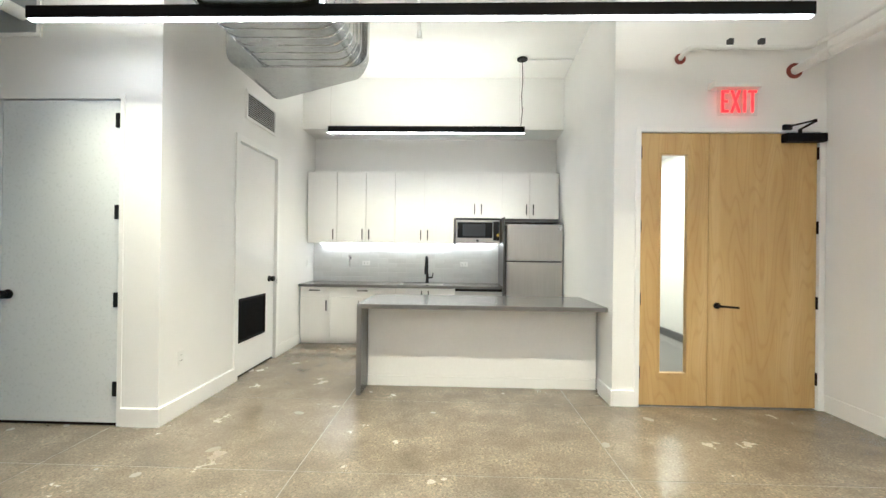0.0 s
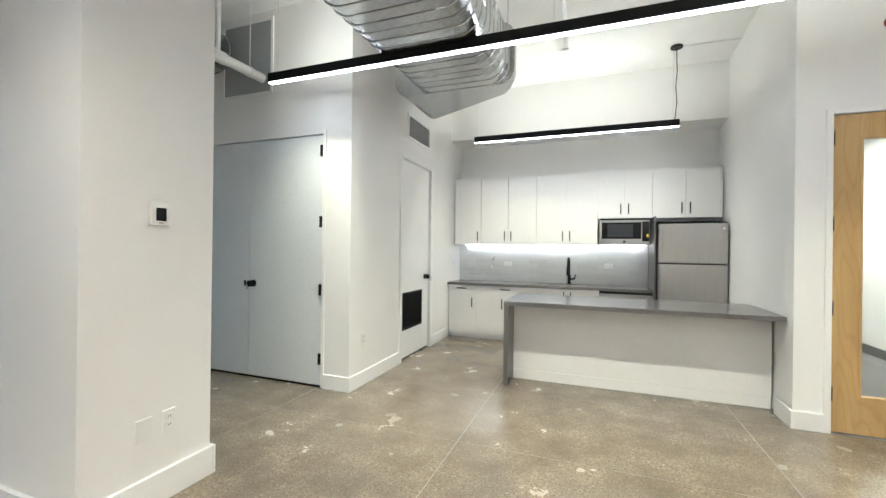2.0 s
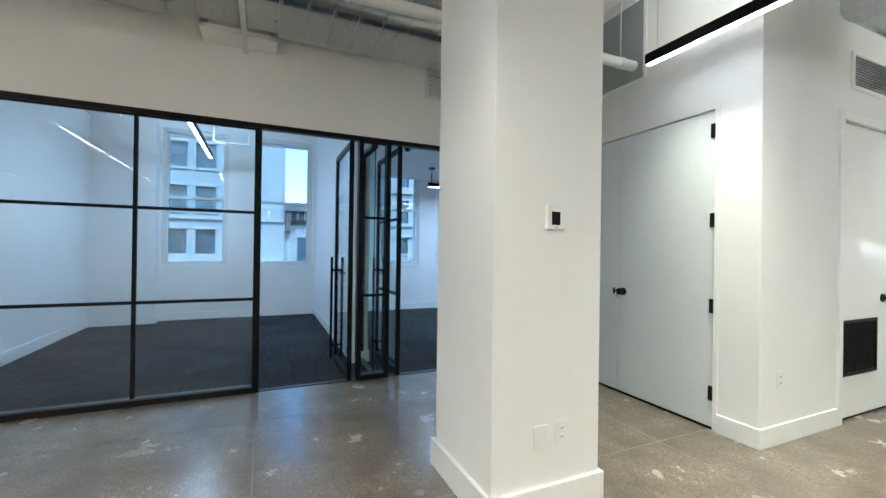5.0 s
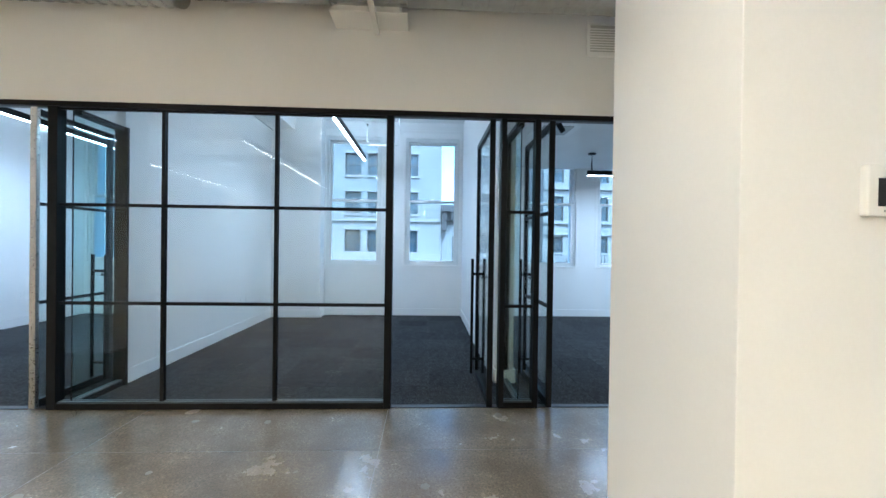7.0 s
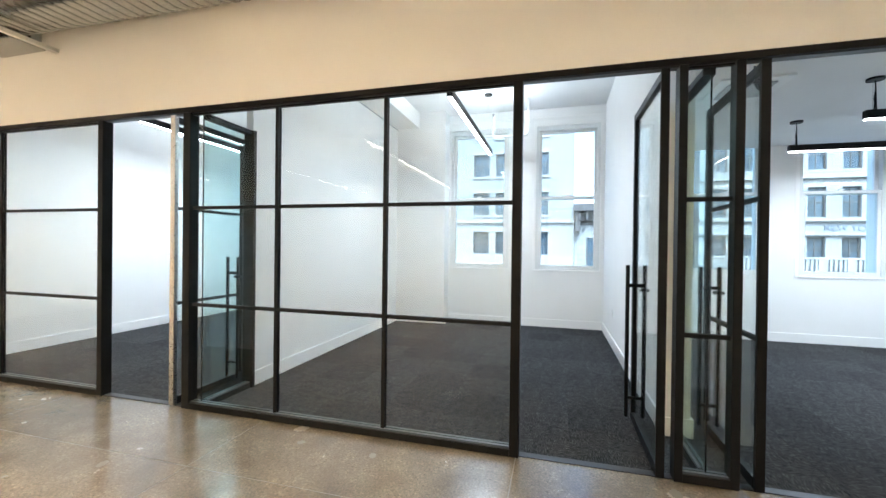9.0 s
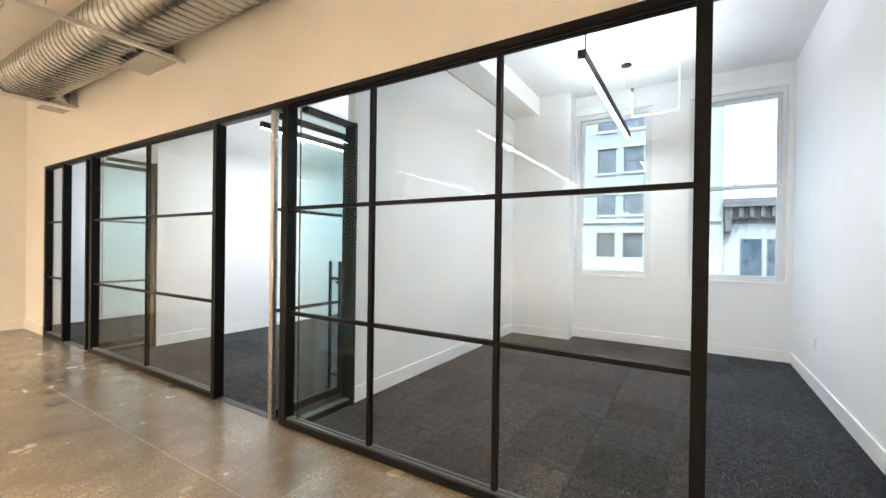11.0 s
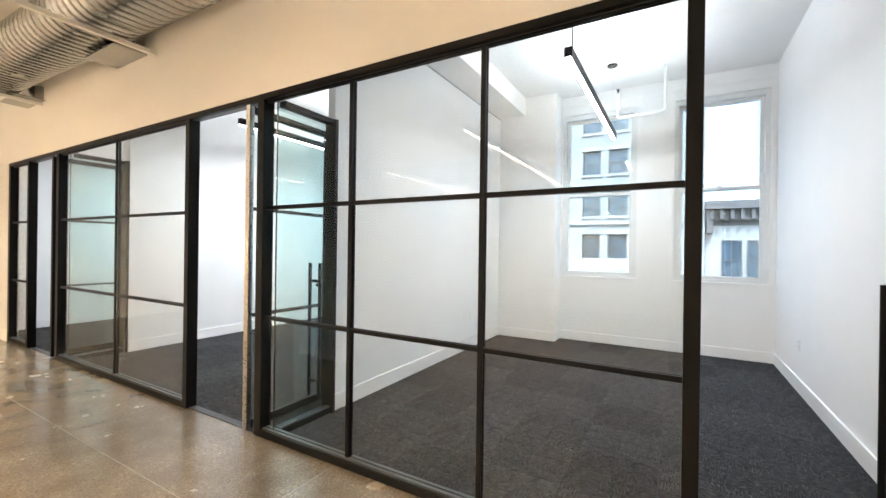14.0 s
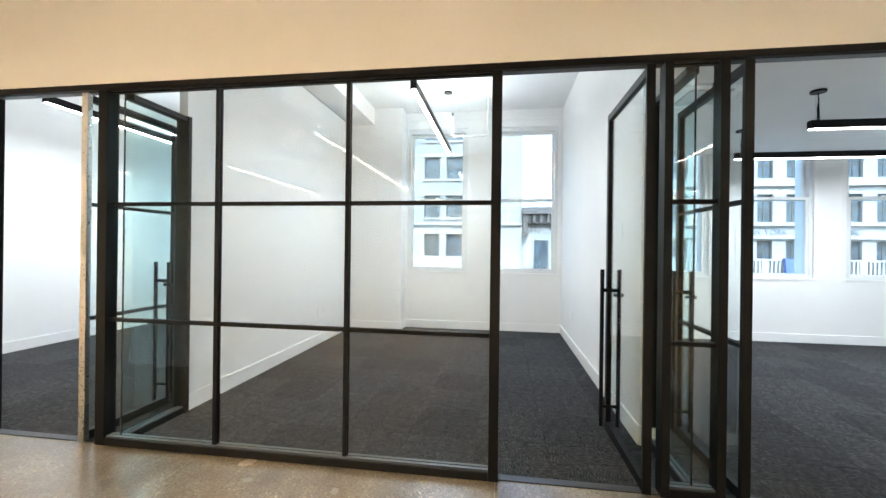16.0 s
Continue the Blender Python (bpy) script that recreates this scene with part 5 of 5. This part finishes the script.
def facade(x0, x, y0, y1, z0, z1, holes, deep=0.3):
    """Wall pieces round rows of openings: holes of (y, z, w, h) in rows."""
    out, z = [(x0, y0, z0, x, y1, z1)], None
    rows = sorted({(h[1], h[3]) for h in holes})
    base = z0
    for zz, hh in rows:
        out.append((x, y0, base, x + deep, y1, zz))
        a = y0
        for y, _, w, _ in sorted(h for h in holes if h[1] == zz):
            out.append((x, a, zz, x + deep, y - w / 2, zz + hh))
            a = y + w / 2
        out.append((x, a, zz, x + deep, y1, zz + hh))
        base = zz + hh
    out.append((x, y0, base, x + deep, y1, z1))
    return boxes(*out)


K = 1.65


def fy(y):
    return -0.2 + (y + 0.2) * K


def fz(z):
    return 1.39 + (z - 1.39) * K


h1 = thing("apartment_building", (FX, -15, -16), "pale brick apartment building across the street", "building", "buildings")
cols = [fy(v) for v in (-0.85, -2.72, -3.93, -5.8, -7.0, -8.9, -10.1, -12.0, -13.2, -15.1, -16.3, -18.2)]
rws = [fz(v) for v in (-3.0, -1.0, 1.03, 3.10, 5.17, 7.24, 9.3)]
holes = [(c, r, 1.42, 1.95) for c in cols for r in rws]
part("wall", facade(FX - 8, FX, fy(-20), fy(0.85), -16, fz(11.5), holes), BRICK, h1)
for c, r, w, h in holes:
    if r > -3:
        far_window(h1, c, r, w, h)
part("belt_course", boxes((FX + 0.3, fy(-20), fz(2.68), FX + 0.5, fy(0.85), fz(2.85))), LIMESTONE, h1)
part("base_band", boxes((FX + 0.3, fy(-20), fz(-0.3), FX + 0.62, fy(0.85), fz(0.92))), LIMESTONE, h1)
part("corner_pipe", boxes((FX + 0.3, fy(0.80), -16, FX + 0.45, fy(0.86), fz(11.5))), LIMESTONE, h1)
part("cornice", boxes((FX, fy(-20), fz(11.5), FX + 0.9, fy(0.85), fz(11.9))), LIMESTONE, h1)

h2 = thing("town_house", (FX, 5, -16), "white stone house with a dark bracketed cornice", "building", "buildings")
part("wall", boxes((FX - 8, fy(0.88), -16, FX + 0.2, fy(6.0), fz(2.55))), STONE, h2)
part("cornice", boxes((FX + 0.2, fy(0.88), fz(2.75), FX + 0.55, fy(6.0), fz(3.25)), (FX - 0.1, fy(0.84), fz(3.25), FX + 1.2, fy(6.0), fz(3.6)), (FX - 8, fy(0.88), fz(2.55), FX + 0.2, fy(6.0), fz(3.4))), DARKPAINT, h2, "dark painted cornice")
for k in range(14):
    y = fy(1.1 + k * 0.36)
    part("bracket", boxes((FX + 0.55, y - 0.12, fz(2.80), FX + 1.0, y + 0.12, fz(3.25)), bevel=0.03), DARKPAINT, h2)
part("bracket", boxes((FX + 0.2, fy(0.90), fz(2.2), FX + 0.9, fy(1.15), fz(3.25)), bevel=0.05), DARKPAINT, h2)
for y in (1.85, 2.75, 3.65, 4.55):
    far_window(h2, fy(y), fz(0.2), 1.2, 2.85, FX + 0.2, False)

h3 = thing("hotel_building", (FX, 22, -16), "white stone hotel building with balustrade and lettering", "building", "buildings")
HX = FX
cols3 = [fy(11.1 + 1.27 * k) for k in range(-3, 9)]
holes3 = [(c, fz(r), 1.12, h) for c in cols3 for r, h in ((-1.6, 1.9), (0.95, 1.72), (2.89, 2.2), (5.0, 2.2), (7.1, 2.2))]
part("wall", facade(HX - 10, HX, fy(6.5), fy(22), -16, fz(10), holes3), STONE, h3)
for c, r, w, h in holes3:
    far_window(h3, c, r, w, h, HX, False)
part("belt_course", boxes((HX + 0.3, fy(6.5), fz(2.70), HX + 0.55, fy(22), fz(2.82)), (HX + 0.3, fy(6.5), fz(2.08), HX + 0.5, fy(22), fz(2.16)), (HX + 0.3, fy(6.5), fz(4.6), HX + 0.55, fy(22), fz(4.72)), (HX + 0.3, fy(6.5), fz(0.30), HX + 1.2, fy(22), fz(0.46))), LIMESTONE, h3)
bl = part("balustrade", boxes((HX + 0.9, fy(6.5), fz(1.02), HX + 1.15, fy(22), fz(1.12)), *[(HX + 0.95, fy(8 + 0.17 * k) - 0.07, fz(0.46), HX + 1.1, fy(8 + 0.17 * k) + 0.07, fz(1.02)) for k in range(56) if k % 6]), LIMESTONE, h3)
part("balustrade_pier", boxes(*[(HX + 0.88, fy(8 + 1.02 * k) - 0.2, fz(0.46), HX + 1.17, fy(8 + 1.02 * k) + 0.2, fz(1.12)) for k in range(10)]), LIMESTONE, h3)
text("letters", "NEW YORK · UNION SQUARE", (HX + 0.33, fy(13.9), fz(2.28)), 0.62, (90, 0, 90), SIGNBLUE, h3, 0.03)
bm = boxes((HX + 1.2, 21.3, -0.55, HX + 1.5, 22.7, 0.85))
for v in bm.verts:
    if v.co.z < 0:
        v.co.y = 22.0 + (v.co.y - 22.0) * 0.8
    elif v.co.y < 22:
        v.co.z += 0.15
part("flag", bm, plain("blue fabric", (0.05, 0.09, 0.27), 0.8), h3, "blue cloth banner")
part("roof", boxes((HX - 10, fy(6.5), fz(10), HX + 0.8, fy(22), fz(10.4))), LIMESTONE, h3)

tw = thing("glass_tower", (-120, 20, -16), "tall blue glass tower in the distance", "building", "buildings")
part("wall", boxes((-130, 17, -16, -120, 24, 90)), TOWERGLASS, tw)
for k in range(30):
    part("floor_band", boxes((-120, 17, -12 + k * 3.4, -119.8, 24, -11.1 + k * 3.4)), LIMESTONE, tw)

# ---------------------------------------------------------------- backsplash tiles
bs = solid("backsplash", boxes((KW + 0.002, 6.362, 0.852, 0.862, KB - 0.0005, 1.438)), GROUT, "pale grout behind handmade white tiles", "backsplash")
TL, TH = 0.292, 0.0718
tile_mesh = mesh_of("tile", boxes((-TL / 2 + 0.0015, -0.008, -TH / 2 + 0.0015, TL / 2 - 0.0015, 0, TH / 2 - 0.0015), bevel=0.002, seg=1), TILE)
half_mesh = mesh_of("tile", boxes((-TL / 4 + 0.0015, -0.008, -TH / 2 + 0.0015, TL / 4 - 0.0015, 0, TH / 2 - 0.0015), bevel=0.002, seg=1), TILE)
rng = random.Random(4)
for row in range(8):
    z = 0.855 + (row + 0.5) * TH
    x = KW + 0.004
    k = 0
    while x < 0.86 - TL / 4:
        half = (row % 2 == 1 and k == 0) or x + TL > 0.863
        w = TL / 2 if half else TL
        if x + w > 0.864:
            break
        ob = new("tile", half_mesh if half else tile_mesh)
        ob.parent = bs
        ob.location = (x + w / 2, 6.3622, z)
        ob.rotation_euler = (rng.uniform(-0.012, 0.012), 0, rng.uniform(-0.006, 0.006))
        x += w
        k += 1

# ---------------------------------------------------------------- floor slabs and carpet tiles
fl_ob = bpy.data.objects["floor"]
G = 0.006
xs = [GX, -3.80, -2.37, -0.76, 1.24, EW]
ys = [SW, -8.1, -6.1, -4.1, -2.1, -0.15, 2.51, DW]


def slab_piece(x0, y0, x1, y1):
    ob = new("slab", mesh_of("slab", boxes((-(x1 - x0) / 2 + G / 2, -(y1 - y0) / 2 + G / 2, -0.02, (x1 - x0) / 2 - G / 2, (y1 - y0) / 2 - G / 2, 0)), CONCRETE))
    ob.location = ((x0 + x1) / 2, (y0 + y1) / 2, 0)
    ob.parent = fl_ob


for a, b in zip(xs, xs[1:]):
    for c, d in zip(ys, ys[1:]):
        slab_piece(a, c, b, d)
for a, b in zip([KW, -0.76, 1.24, 1.74], [-0.76, 1.24, 1.74]):
    slab_piece(a, DW, b, KB)
slab_piece(GX, DW, KW, 3.9)

rnd = random.Random(7)
bm = bmesh.new()
for k in range(140):
    px, py = (rnd.uniform(GX + 0.15, EW - 0.2), rnd.uniform(-8.0, DW - 0.1)) if k < 120 else (rnd.uniform(KW + 0.1, 1.6), rnd.uniform(DW, 5.6))
    r = rnd.uniform(0.010, 0.034) * (1.5 if rnd.random() < 0.08 else 1.0)
    long, lean, n = rnd.uniform(1.0, 1.7), rnd.uniform(0, 3.14), 14
    ring = []
    for q in range(n):
        w = 2 * math.pi * q / n
        u, v = r * long * math.cos(w) * rnd.uniform(0.86, 1.1), r * math.sin(w) * rnd.uniform(0.86, 1.1)
        ring.append((px + u * math.cos(lean) - v * math.sin(lean), py + u * math.sin(lean) + v * math.cos(lean)))
    low, top = [bm.verts.new((x, y, -0.002)) for x, y in ring], [bm.verts.new((x, y, 0.0006)) for x, y in ring]
    bm.faces.new(top)
    for q in range(n):
        bm.faces.new((low[q], low[(q + 1) % n], top[(q + 1) % n], top[q]))
solid("floor_filler_spots", bm, FILLER, "small pale filler spots in the concrete floor", "filler", "stuff")

cp_ob = solid("carpet", boxes((WX, SW, -0.2, GX, 6.5, -0.004)), DARKSTEEL, "dark charcoal carpet tiles in the offices", "carpet")
S = 0.5
ct_mesh = mesh_of("carpet_tile", boxes((-S / 2 + 0.0006, -S / 2 + 0.0006, -0.006, S / 2 - 0.0006, S / 2 - 0.0006, 0.003), bevel=0.001, seg=1), CARPET)
end_mesh = mesh_of("carpet_tile", boxes((-0.035 + 0.0006, -S / 2 + 0.0006, -0.006, 0.035 - 0.0006, S / 2 - 0.0006, 0.003)), CARPET)
for j in range(32):
    y = SW + (j + 0.5) * S
    if y + S / 2 > 6.75:
        break
    for i in range(9):
        ob = new("carpet_tile", ct_mesh)
        ob.parent = cp_ob
        ob.location = (GX - (i + 0.5) * S, y, 0)
        ob.rotation_euler = (0, 0, radians(90) if (i + j) % 2 else 0)
    ob = new("carpet_tile", end_mesh)
    ob.parent = cp_ob
    ob.location = (GX - 9 * S - 0.035, y, 0)
